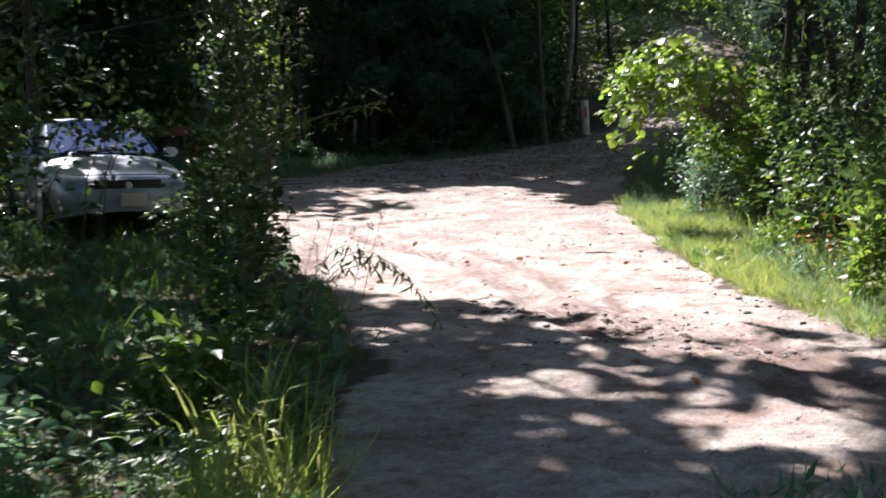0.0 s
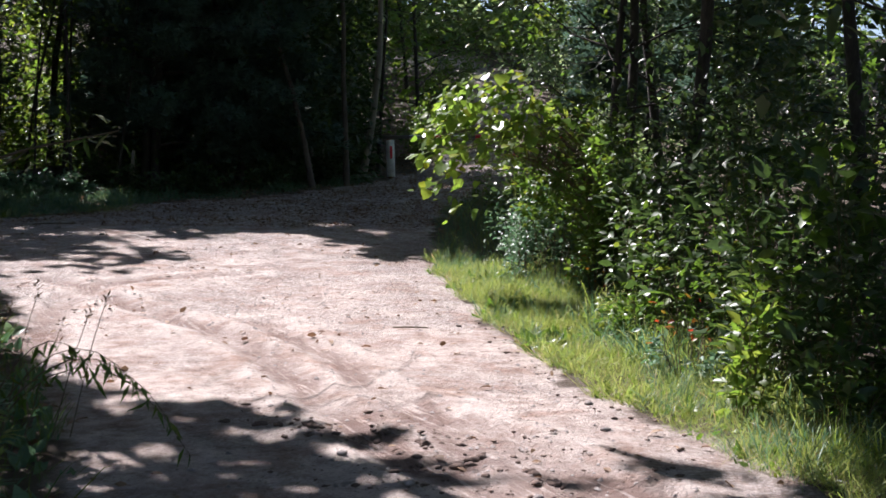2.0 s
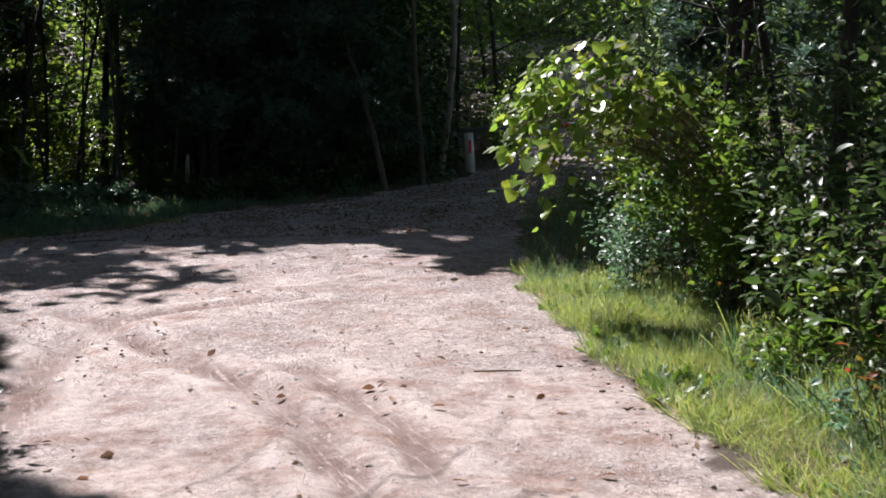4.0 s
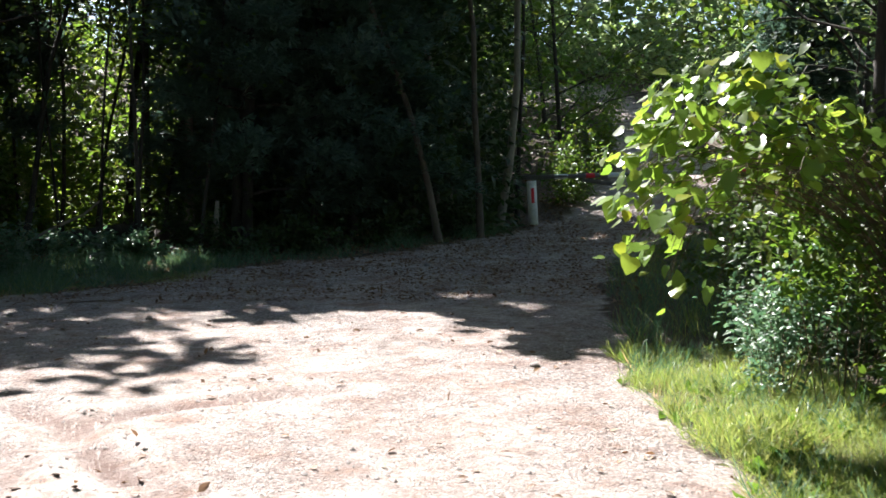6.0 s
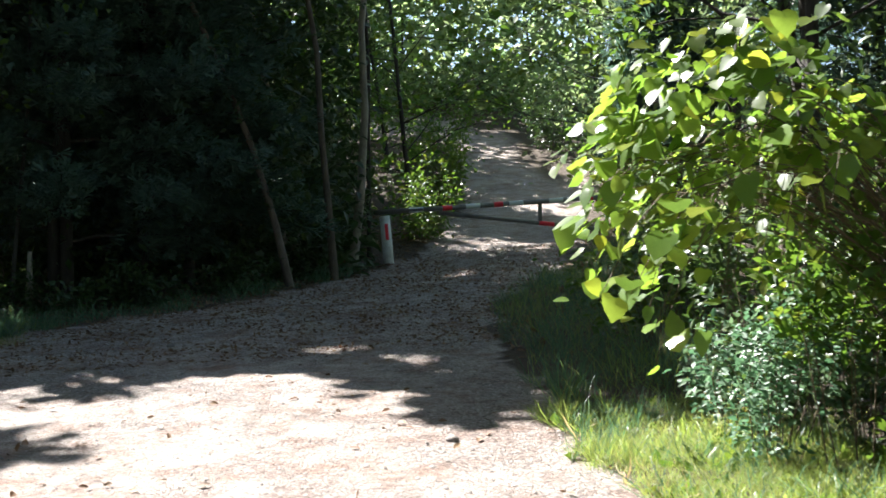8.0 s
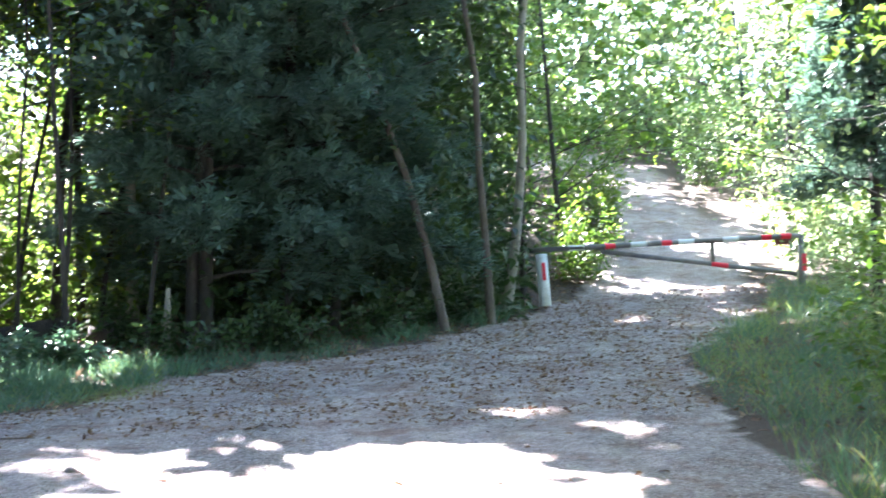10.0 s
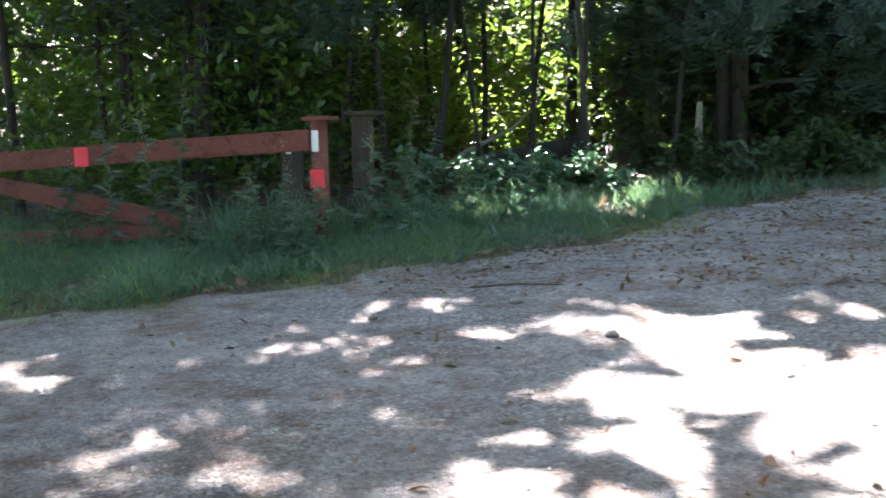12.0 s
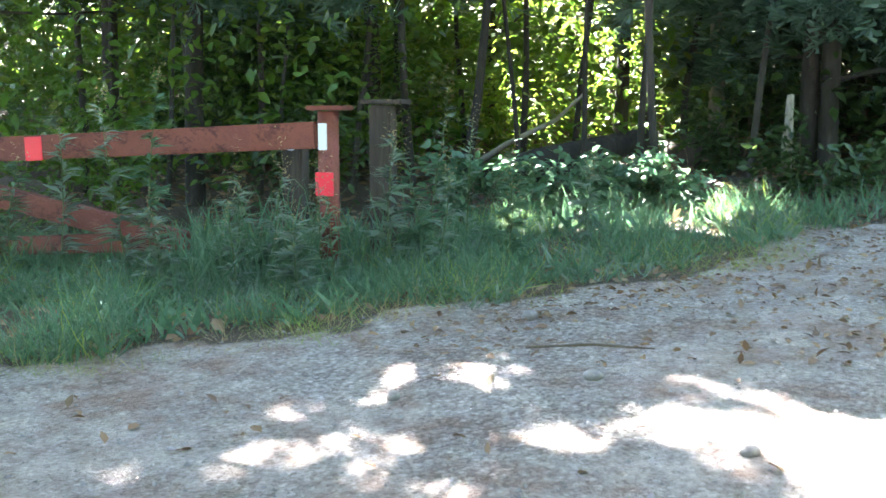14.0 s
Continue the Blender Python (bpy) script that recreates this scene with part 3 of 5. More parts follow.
def white_gate():
    y0 = 30.62
    z0 = float(height(4.05, y0))
    g = empty_at("barrier_gate", pose(4.05, y0, z0), "white and red banded bar gate across the trail", "gate")
    post = part("rest_post", rod((0.03, 0, -0.3), (-0.05, 0, 2.58 - z0), 0.1, 16), WHITE, g, "leaning white-painted post", True)
    part("red_reflector", box((0.06, 0.012, 0.3), pose(-0.03, -0.103, 2.28 - z0, 0, -3, 0), 0.004), RED_TAPE, post)
    top = part("bar", rod((-0.28, -0.02, 2.64 - z0), (4.55, 0, 2.87 - z0), 0.045, 12), STEEL, g, "grey steel bar", True)
    for k, (a, m) in enumerate(((0.55, WHITE_TAPE), (1.15, RED_TAPE), (1.65, WHITE_TAPE), (2.15, RED_TAPE), (2.5, WHITE_TAPE), (3.3, WHITE_TAPE), (3.95, RED_TAPE), (4.3, RED_TAPE))):
        zz = 2.64 + (a + 0.28) / 4.83 * 0.23 - z0
        half = 0.14 if m is WHITE_TAPE else 0.09
        part("band", rod((a - half, -0.012, zz - half / 20), (a + half, -0.012, zz + half / 20), 0.049, 12), m, top)
    part("brace", rod((1.0, 0, 2.62 - z0), (4.5, 0, 2.2 - z0), 0.04, 10), STEEL, g, "", True)
    part("red_band", rod((2.95, 0, 2.386 - z0), (3.25, 0, 2.35 - z0), 0.044, 10), RED_TAPE, g)
    part("strut", box((0.07, 0.05, 0.42), pose(2.98, 0, 2.6 - z0), 0.008), STEEL, g)
    hinge = part("hinge_post", rod((4.6, 0.02, -0.3), (4.6, 0.02, 2.9 - z0), 0.055, 16), STEEL, g, "dark hinge post", True)
    part("red_reflector", box((0.08, 0.012, 0.3), pose(4.62, -0.06, 2.4 - z0), 0.004), RED_TAPE, hinge)
    part("sign", box((0.34, 0.012, 0.1), pose(4.25, -0.07, 2.76 - z0), 0.004), RUST, top, "faded red sign plate")


rust_gate()
white_gate()


# ---- trees ----
def gz(x, y):
    return float(ground_height(np.array(float(x)), np.array(float(y))))


def broadleaf(x, y, tall, girth, seed, mat=None, label="", lean=(0, 0), low=0.3, small=1500, large=700, reach=0.28, cull=True, bark=None, leaf=0.12, name="tree"):
    """A tree: tapered trunk with limbs, and a crown of many leaves, fine below and coarse above."""
    r = np.random.default_rng(seed)
    mat = mat or LEAF_MID
    z0 = gz(x, y)
    t = empty_at(name, pose(x, y, z0), label or "slender broadleaf tree with a dark trunk in shade", "tree", "forest trees")
    trunk = bend((0, 0, -0.25), unit(np.array([[lean[0], lean[1], 1.0]]))[0], tall, r, 9, 0.05)
    girth = girth * 0.62
    runs = [(trunk, girth * np.linspace(1.2, 0.15, 10) * np.concatenate([[1.25], np.ones(9)]))]
    tips = []
    for k in range(int(10 + tall)):
        f = r.uniform(low, 0.97)
        i = f * 9
        base = trunk[int(i)] * (1 - i % 1) + trunk[min(9, int(i) + 1)] * (i % 1)
        a = r.uniform(0, 6.283)
        ln = tall * reach * (1.15 - f) * r.uniform(0.7, 1.3) + 0.5
        limb = bend(base, (math.cos(a), math.sin(a), r.uniform(0.1, 0.8)), ln, r, 4, 0.18)
        rad = max(0.008, girth * 0.35 * (1.1 - f))
        runs.append((limb, np.linspace(rad, rad * 0.25, 5)))
        tips += [(limb[2], 0.5), (limb[3], 0.6), (limb[4], 0.7)]
        for s in range(2):
            a2 = a + r.uniform(-1.2, 1.2)
            sub = bend(limb[r.integers(1, 4)], (math.cos(a2), math.sin(a2), r.uniform(-0.1, 0.5)), ln * 0.5, r, 3, 0.2)
            runs.append((sub, np.linspace(rad * 0.5, rad * 0.15, 4)))
            tips += [(sub[2], 0.45), (sub[3], 0.55)]
    part_mesh("trunk", tube_mesh("trunk", runs, bark or BARK, 7), t)
    c = np.array([p for p, _ in tips])
    w = np.array([q for _, q in tips])
    for n, size, shape, keep_low in ((small, leaf, OVAL, True), (large, 0.36, CLUMP, False)):
        zone = np.where((c[:, 2] < 6.2) == keep_low)[0]
        if not n or not len(zone):
            continue
        pick = r.choice(zone, n)
        at = c[pick] + r.normal(size=(n, 3)) * w[pick][:, None] * (0.75, 0.75, 0.45)
        at = at[at[:, 2] > 0.5]
        if cull:
            at = at[shaded(at + (x, y, z0))]
        n = len(at)
        if n < 4:
            continue
        me = leaf_cloud("crown", at, size * r.uniform(0.6, 1.3, n), ways(n, r), ups(n, r), shape, mat)
        part_mesh("crown" if keep_low else "upper_crown", me, t)
    return t


def pine(x, y, tall, seed, low=0.12, boughs=34, tufts=26, label="", cull=True, spread=0.2):
    r = np.random.default_rng(seed)
    z0 = gz(x, y)
    t = empty_at("pine_tree", pose(x, y, z0), label or "dark pine with drooping blue-green boughs in deep shade", "tree", "forest pines")
    trunk = bend((0, 0, -0.25), (0, 0, 1), tall, r, 9, 0.02)
    runs, at, ax = [(trunk, np.linspace(0.1, 0.015, 10))], [], []
    for k in range(boughs):
        f = low + (0.97 - low) * (k + r.uniform(0, 1)) / boughs
        base = np.array([np.interp(f * 9, range(10), trunk[:, j]) for j in range(3)])
        a = k * 2.4 + r.uniform(-0.4, 0.4)
        ln = (1.05 - f) * tall * spread + 0.3
        limb = bend(base, (math.cos(a), math.sin(a), 0.25), ln, r, 5, 0.08, -0.06)
        runs.append((limb, np.linspace(0.03, 0.006, 6)))
        for j in range(tufts):
            q = r.uniform(0.25, 1.0) * 5
            p = np.array([np.interp(q, range(6), limb[:, m]) for m in range(3)])
            side = r.uniform(-1, 1)
            out = limb[5] - limb[0]
            cross = np.array((-out[1], out[0], 0)) / max(0.1, np.linalg.norm(out))
            at.append(p + cross * side * (1.1 - q / 6) * ln * 0.3 + (0, 0, r.uniform(-0.12, 0.06)))
            ax.append(out / ln + cross * side * 1.2 + r.normal(size=3) * 0.25)
    part_mesh("trunk", tube_mesh("trunk", runs, BARK, 7), t)
    at, ax = np.array(at), np.array(ax)
    if cull:
        k = shaded(at + (x, y, z0)) | (at[:, 2] < 0.8)
        at, ax = at[k], ax[k]
    n = len(at)
    rep = 11
    at = np.repeat(at, rep, 0) + r.normal(size=(n * rep, 3)) * 0.15
    ax = np.repeat(ax, rep, 0) + r.normal(size=(n * rep, 3)) * 0.35
    part_mesh("foliage", leaf_cloud("foliage", at, r.uniform(0.12, 0.26, n * rep), ax, ups(n * rep, r, 0.5), TUFT, NEEDLE), t)
    return t


def shrub(x, y, wide, tall, seed, mat, n=1500, leaf=0.08, label="", name="shrub", shape=None, stems=15, top_only=0.0, group="", droop=-0.35):
    """A bush of thin stems, leaves thickest towards its outside, with gaps."""
    r = np.random.default_rng(seed)
    z0 = gz(x, y)
    t = empty_at(name, pose(x, y, z0), label, "bush", group)
    runs, at = [], []
    for k in range(stems):
        a, o = r.uniform(0, 6.283), r.uniform(0.15, 1.0)
        top = np.array((math.cos(a) * o * wide, math.sin(a) * o * wide, tall * r.uniform(0.55, 1.0) * math.sqrt(max(0.1, 1 - 0.6 * o * o))))
        start = np.array((math.cos(a) * o * wide * 0.3, math.sin(a) * o * wide * 0.3, -0.06))
        mid = (start + top) / 2 + (0, 0, tall * 0.14) + r.normal(size=3) * 0.08
        q = np.linspace(0, 1, 7)[:, None]
        line = (1 - q) ** 2 * start + 2 * q * (1 - q) * mid + q * q * top
        runs.append((line, np.linspace(0.0045, 0.0015, 7)))
        m = n // stems
        q = r.uniform(0.06 + top_only, 1.05, m)
        p = np.stack([np.interp(q, np.linspace(0, 1, 7), line[:, j]) for j in range(3)], 1)
        at.append(p + r.normal(size=(m, 3)) * (0.13 * wide, 0.13 * wide, 0.1 * tall))
    at = np.concatenate(at)
    at = at[at[:, 2] > 0.03]
    hole = wave(at[:, 0] * 3 + x, at[:, 2] * 3 + at[:, 1] * 2, seed + 100) < 0.4
    at = at[hole]
    m = len(at)
    if name == "broadleaf_weed":
        for run in runs:
            part_mesh("stem", tube_mesh("stem", [run], TWIG, 5), t)
    else:
        part_mesh("branchwork", tube_mesh("branchwork", runs, TWIG, 5), t)
    out = at * (1, 1, 0.4)
    part_mesh("foliage", leaf_cloud("foliage", at, leaf * r.uniform(0.6, 1.35, m), unit(out) + ways(m, r, droop), ups(m, r, 0.7) + unit(out) * 0.5, shape or OVAL, mat), t)
    return t


# trunks that stand clear at the forest edge
broadleaf(-5.25, 25.85, 11, 0.06, 101, LEAF_MID, low=0.35, label="thin dark sapling behind the rusted gate", small=1300)
broadleaf(-4.75, 25.8, 10, 0.07, 102, LEAF_MID, lean=(0.12, 0), low=0.3, label="thin forked sapling leaning over the undergrowth", small=1500)
broadleaf(-4.45, 27.1, 12, 0.05, 103, LEAF_BRIGHT, low=0.35, small=1500)
broadleaf(-3.65, 28.6, 13, 0.11, 104, LEAF_MID, low=0.4, small=1200)
broadleaf(-3.3, 28.8, 13, 0.09, 105, LEAF_MID, low=0.4, lean=(-0.03, 0), small=1000)
broadleaf(-2.5, 28.4, 12, 0.12, 106, LEAF_DARK, low=0.35, bark=BARK_PALE, lean=(-0.06, 0), small=1300, label="pale-barked tree at the edge of dark pines")
broadleaf(-1.5, 26.8, 13, 0.12, 107, LEAF_DARK, low=0.35, small=1500, label="stout dark trunk at the forest edge")
broadleaf(3.25, 30.1, 14, 0.12, 108, LEAF_DARK, low=0.4, bark=BARK_PALE, lean=(0.02, 0), small=1200, label="straight pale trunk beside the barrier gate")
broadleaf(2.4, 30.5, 12, 0.12, 109, LEAF_DARK, low=0.45, bark=BARK_PALE, lean=(-0.14, 0), small=800, label="leaning pale trunk beside the barrier gate")
broadleaf(1.95, 26.9, 11, 0.085, 146, LEAF_DARK, low=0.5, bark=BARK_BROWN, lean=(-0.17, 0), small=300, large=300, label="crooked brown trunk leaning at the foot of the pines")
broadleaf(2.75, 28.2, 12, 0.09, 147, LEAF_DARK, low=0.5, bark=BARK_BROWN, lean=(0.03, 0), small=300, large=300, label="straight brown trunk at the foot of the pines")
broadleaf(3.85, 31.6, 12, 0.07, 110, LEAF_MID, low=0.35, small=1400)
broadleaf(-7.5, 25.5, 11, 0.09, 111, LEAF_MID, low=0.25, small=2200)
broadleaf(-9.0, 24.0, 10, 0.08, 112, LEAF_MID, low=0.2, small=2200)
broadleaf(-6.3, 28.0, 12, 0.1, 113, LEAF_DARK, low=0.3, small=1500)
broadleaf(-6.0, 31.5, 12, 0.1, 114, LEAF_BRIGHT, low=0.12, small=2600)
broadleaf(-3.4, 33.0, 11, 0.1, 115, LEAF_BRIGHT, low=0.1, small=2600)
broadleaf(-9.0, 30.0, 12, 0.1, 116, LEAF_DARK, low=0.15, small=2600)
broadleaf(0.2, 33.0, 13, 0.14, 117, LEAF_DARK, low=0.2, small=1500)
broadleaf(-1.2, 30.6, 13, 0.13, 127, LEAF_DARK, low=0.2, small=1800)
for i, (px, py, g_, lx) in enumerate(((-7.9, 24.7, 0.05, 0.02), (-7.1, 24.2, 0.035, -0.03), (-6.6, 25.1, 0.045, 0.04), (-6.1, 24.6, 0.03, -0.02), (-5.7, 25.3, 0.05, 0.0), (-5.0, 26.6, 0.04, 0.08), (-4.2, 26.2, 0.035, -0.08), (-4.0, 27.6, 0.05, 0.03),
                                      (-3.5, 25.7, 0.04, 0.05), (-3.0, 26.0, 0.05, -0.03), (-2.75, 27.3, 0.06, 0.02), (-2.0, 25.9, 0.045, 0.06), (-5.4, 28.2, 0.05, -0.04), (-8.7, 25.2, 0.06, 0.03))):
    broadleaf(px, py, 7 + (i % 4), g_, 160 + i, (LEAF_DARK, LEAF_MID)[i % 2], lean=(lx, 0), low=0.42, small=420, large=150, label="thin dark sapling trunk at the wood edge")
# the near side, whose crowns reach over the track
broadleaf(-3.6, 9.5, 11, 0.13, 118, LEAF_MID, low=0.22, small=1600, large=2600, reach=0.42)
broadleaf(-5.4, 12.8, 11, 0.12, 119, LEAF_MID, low=0.3, small=1500, large=1500, reach=0.36)
broadleaf(-6.5, 16.2, 12, 0.16, 120, LEAF_DARK, low=0.2, small=1500, large=1400, reach=0.34)
broadleaf(-6.8, 20.4, 12, 0.15, 121, LEAF_DARK, low=0.2, small=2000, large=1200, reach=0.32)
broadleaf(-2.6, 21.0 + 3.6, 9, 0.05, 122, LEAF_MID, low=0.3, small=900)
broadleaf(-7.5, 11.5, 12, 0.15, 123, LEAF_DARK, low=0.2, small=2000, large=1200)
broadleaf(-3.4, 5.2, 10, 0.1, 124, LEAF_MID, low=0.3, small=1200, large=1200, reach=0.34)
broadleaf(-5.5, 7.0, 12, 0.15, 125, LEAF_DARK, low=0.2, small=1500, large=1400, reach=0.34)
broadleaf(-8.5, 14.0, 12, 0.16, 126, LEAF_DARK, low=0.12, small=2400, large=1200)
for i, (px, py, ph) in enumerate(((-1.3, 26.6, 11), (-0.3, 27.4, 12), (0.4, 28.4, 12), (0.6, 31.0, 13), (-1.0, 30.0, 13), (-6.9, 24.4, 10), (-8.6, 25.6, 11), (-6.2, 27.2, 11))):
    pine(px, py, ph, 200 + i, low=0.1 if i < 5 else 0.2, boughs=54 if i < 5 else 40, spread=0.17 if i < 5 else 0.2)
# the bank on the other side
broadleaf(5.6, 8.0, 9, 0.1, 130, LEAF_DARK, low=0.15, small=2600, large=900)
broadleaf(6.2, 12.5, 10, 0.12, 131, LEAF_DARK, low=0.15, small=2600, large=900)
broadleaf(5.3, 17.5, 10, 0.1, 132, LEAF_DARK, low=0.15, small=2200, large=800)
broadleaf(7.2, 20.5, 11, 0.12, 133, LEAF_MID, low=0.12, small=2400, large=900)
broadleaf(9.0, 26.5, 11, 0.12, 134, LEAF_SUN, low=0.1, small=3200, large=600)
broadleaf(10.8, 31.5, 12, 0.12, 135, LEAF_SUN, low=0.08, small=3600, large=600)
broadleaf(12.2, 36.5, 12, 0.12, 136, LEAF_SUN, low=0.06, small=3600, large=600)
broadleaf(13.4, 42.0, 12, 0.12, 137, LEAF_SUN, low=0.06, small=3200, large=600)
broadleaf(6.0, 41.5, 11, 0.1, 138, LEAF_MID, low=0.08, small=2600, large=600)
broadleaf(5.6, 36.5, 11, 0.09, 139, LEAF_MID, low=0.1, small=2600, large=600)
broadleaf(9.6, 58.0, 11, 0.1, 140, LEAF_BRIGHT, low=0.05, small=2200, large=600, leaf=0.16)
broadleaf(16.0, 60.0, 11, 0.1, 141, LEAF_BRIGHT, low=0.05, small=2200, large=600, leaf=0.16)
# Four trees added for the shade their high, unseen crowns cast below.
broadleaf(5.2, 14.6, 13, 0.12, 142, LEAF_DARK, low=0.35, small=900, large=4600, reach=0.4)
broadleaf(5.4, 10.4, 13, 0.12, 143, LEAF_DARK, low=0.35, small=900, large=4600, reach=0.4)
broadleaf(6.0, 18.8, 13, 0.12, 144, LEAF_DARK, low=0.35, small=900, large=1700, reach=0.4)
broadleaf(-1.95, 11.9, 13, 0.08, 145, LEAF_DARK, low=0.45, small=300, large=2800, reach=0.44)
pine(9.4, 22.8, 8, 220, low=0.08, boughs=34, label="young pine with pale blue-green boughs beside the trail")
pine(8.9, 28.4, 7.5, 221, low=0.25, boughs=34, spread=0.14, cull=False, label="young pine with pale blue-green boughs beside the trail")

# the wood all round
far_tree = broadleaf(14.5, 10.0, 12, 0.09, 150, LEAF_DARK, low=0.06, small=1600, large=1000, cull=False)
far_tree_b = broadleaf(12.5, 2.0, 11, 0.08, 151, LEAF_MID, low=0.06, small=1600, large=1000, cull=False)
spots = [(9.5, 5), (9.8, 15.5), (12.5, 18), (14, 24), (16.5, 30), (18, 37), (19, 46), (20, 14), (21, 24), (8, -1), (6.5, -7), (11, -6), (1, -11), (-4, -9), (-8.5, -4), (-12, 2), (-5, 38), (-12, 42),
         (-6.5, 1.5), (-12.5, 8), (-15, 14), (-13, 19.5), (-16.5, 23), (-13, 27), (-18, 30), (-13, 34), (-1, 37), (2.5, 40), (-6, 44), (0, 45), (5, 48), (-3, 52), (7, 56), (-10, 52), (16, 52), (21, 58), (-18, 40), (22, 6), (-18, 6)]
for i, (px, py) in enumerate(spots):
    s = 0.9 + 0.35 * ((i * 37) % 10) / 10
    c = copy_thing((far_tree, far_tree_b)[i % 2], pose(px, py, gz(px, py), 0, 0, i * 77 % 360))
    c.scale = (s, s, s * 1.05)

# woods beyond, too many leaves to count
def woods(name, n, box_, zmax, size, mat, label, seed, off_trail=2.4, gaps=-0.2, low=0.0, curve=1.3, keep_under=3.0):
    r = np.random.default_rng(seed)
    x, y = r.uniform(box_[0], box_[1], n), r.uniform(box_[2], box_[3], n)
    z = low + (zmax - low) * r.uniform(0, 1, n) ** curve
    k = (np.abs(x - trail_x(y)) > off_trail + z * 0.1) | (y < 28) | (y > 52)
    k &= wave(x * 0.55, y * 0.55 + z * 0.8, seed) > gaps
    p = np.stack([x, y, height(x, y) + z], 1)[k]
    p = p[shaded(p) | (z[k] < keep_under * 0.4)]
    m = len(p)
    return tagged(new(name, leaf_cloud(name, p, r.uniform(size * 0.6, size * 1.4, m), ways(m, r), ups(m, r), CLUMP if size > 0.2 else OVAL, mat)), label, "woods", kind="stuff")


woods("far_woods", 45000, (-30, 32, 38, 76), 12, 0.42, LEAF_MID, "dense green woodland filling the distance", 41)
woods("side_woods", 14000, (11, 34, -12, 38), 11, 0.45, LEAF_MID, "green woodland behind the bank", 42)
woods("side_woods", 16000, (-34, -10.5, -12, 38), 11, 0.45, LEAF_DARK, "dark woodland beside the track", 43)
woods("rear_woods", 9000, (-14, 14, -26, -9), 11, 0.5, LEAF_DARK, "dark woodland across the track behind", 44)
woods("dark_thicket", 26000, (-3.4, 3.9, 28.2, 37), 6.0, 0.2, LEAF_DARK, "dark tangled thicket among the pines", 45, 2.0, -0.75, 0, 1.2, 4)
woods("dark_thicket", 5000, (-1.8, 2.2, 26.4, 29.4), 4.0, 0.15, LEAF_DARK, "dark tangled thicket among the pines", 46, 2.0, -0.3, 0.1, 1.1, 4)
woods("sunlit_thicket", 10000, (-7.8, -3.3, 29.5, 38), 4.2, 0.17, LEAF_BRIGHT, "sunlit yellow-green thicket deep in the wood", 47, 2.0, 0.0, 0, 1.0, 30)
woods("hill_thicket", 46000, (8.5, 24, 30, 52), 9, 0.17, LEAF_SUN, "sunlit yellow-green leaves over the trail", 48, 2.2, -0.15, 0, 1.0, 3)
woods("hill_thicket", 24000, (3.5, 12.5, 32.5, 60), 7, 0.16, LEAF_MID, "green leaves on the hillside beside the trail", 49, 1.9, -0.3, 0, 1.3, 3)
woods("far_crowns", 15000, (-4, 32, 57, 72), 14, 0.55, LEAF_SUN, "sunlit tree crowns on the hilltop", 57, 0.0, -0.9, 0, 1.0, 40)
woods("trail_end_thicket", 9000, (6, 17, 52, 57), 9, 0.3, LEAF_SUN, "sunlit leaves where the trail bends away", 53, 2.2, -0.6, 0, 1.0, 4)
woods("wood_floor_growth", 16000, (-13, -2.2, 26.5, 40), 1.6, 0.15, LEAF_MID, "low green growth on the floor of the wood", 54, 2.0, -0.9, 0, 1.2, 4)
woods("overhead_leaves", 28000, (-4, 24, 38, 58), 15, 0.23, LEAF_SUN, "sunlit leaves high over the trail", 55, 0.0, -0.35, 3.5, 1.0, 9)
woods("bough_thicket", 11000, (-7.5, -1.8, 24.2, 27.2), 8, 0.13, NEEDLE, "dark blue-green boughs hanging over the wood edge", 56, 2.0, -0.5, 3.3, 1.0, 3)
# Trunkless leaf cloud added above the view to block sun from the wood.
woods("high_canopy", 15000, (-18, -4.2, 27.5, 39), 13, 0.36, LEAF_DARK, "dark crowns added above view to shade the wood behind the gate", 58, 0.0, -0.9, 5.5, 1.0, 3)
# Dark backing leaves, their colour standing in for shade inside the wood.
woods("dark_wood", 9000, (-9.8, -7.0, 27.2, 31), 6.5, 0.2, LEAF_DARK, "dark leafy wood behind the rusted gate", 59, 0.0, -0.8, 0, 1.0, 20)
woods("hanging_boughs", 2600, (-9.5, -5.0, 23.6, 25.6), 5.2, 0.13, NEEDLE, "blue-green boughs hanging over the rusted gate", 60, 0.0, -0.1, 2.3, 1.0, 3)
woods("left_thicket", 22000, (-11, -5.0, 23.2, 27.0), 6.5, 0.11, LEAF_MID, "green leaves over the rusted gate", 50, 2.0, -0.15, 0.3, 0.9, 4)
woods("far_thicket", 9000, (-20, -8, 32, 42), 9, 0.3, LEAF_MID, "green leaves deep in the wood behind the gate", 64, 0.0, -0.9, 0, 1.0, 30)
# Unseen floating leaves, added to keep sun off the back of the bank.
woods("high_crowns", 3500, (0.5, 6.5, 14, 22), 13, 0.4, LEAF_DARK, "dark crowns added above view to shade the bank", 65, 0.0, -0.9, 7.5, 1.0, 0)
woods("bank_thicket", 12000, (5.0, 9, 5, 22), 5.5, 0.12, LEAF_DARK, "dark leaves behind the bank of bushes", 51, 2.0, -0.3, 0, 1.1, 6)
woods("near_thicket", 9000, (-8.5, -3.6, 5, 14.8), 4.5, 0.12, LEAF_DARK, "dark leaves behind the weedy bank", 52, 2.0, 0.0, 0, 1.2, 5)

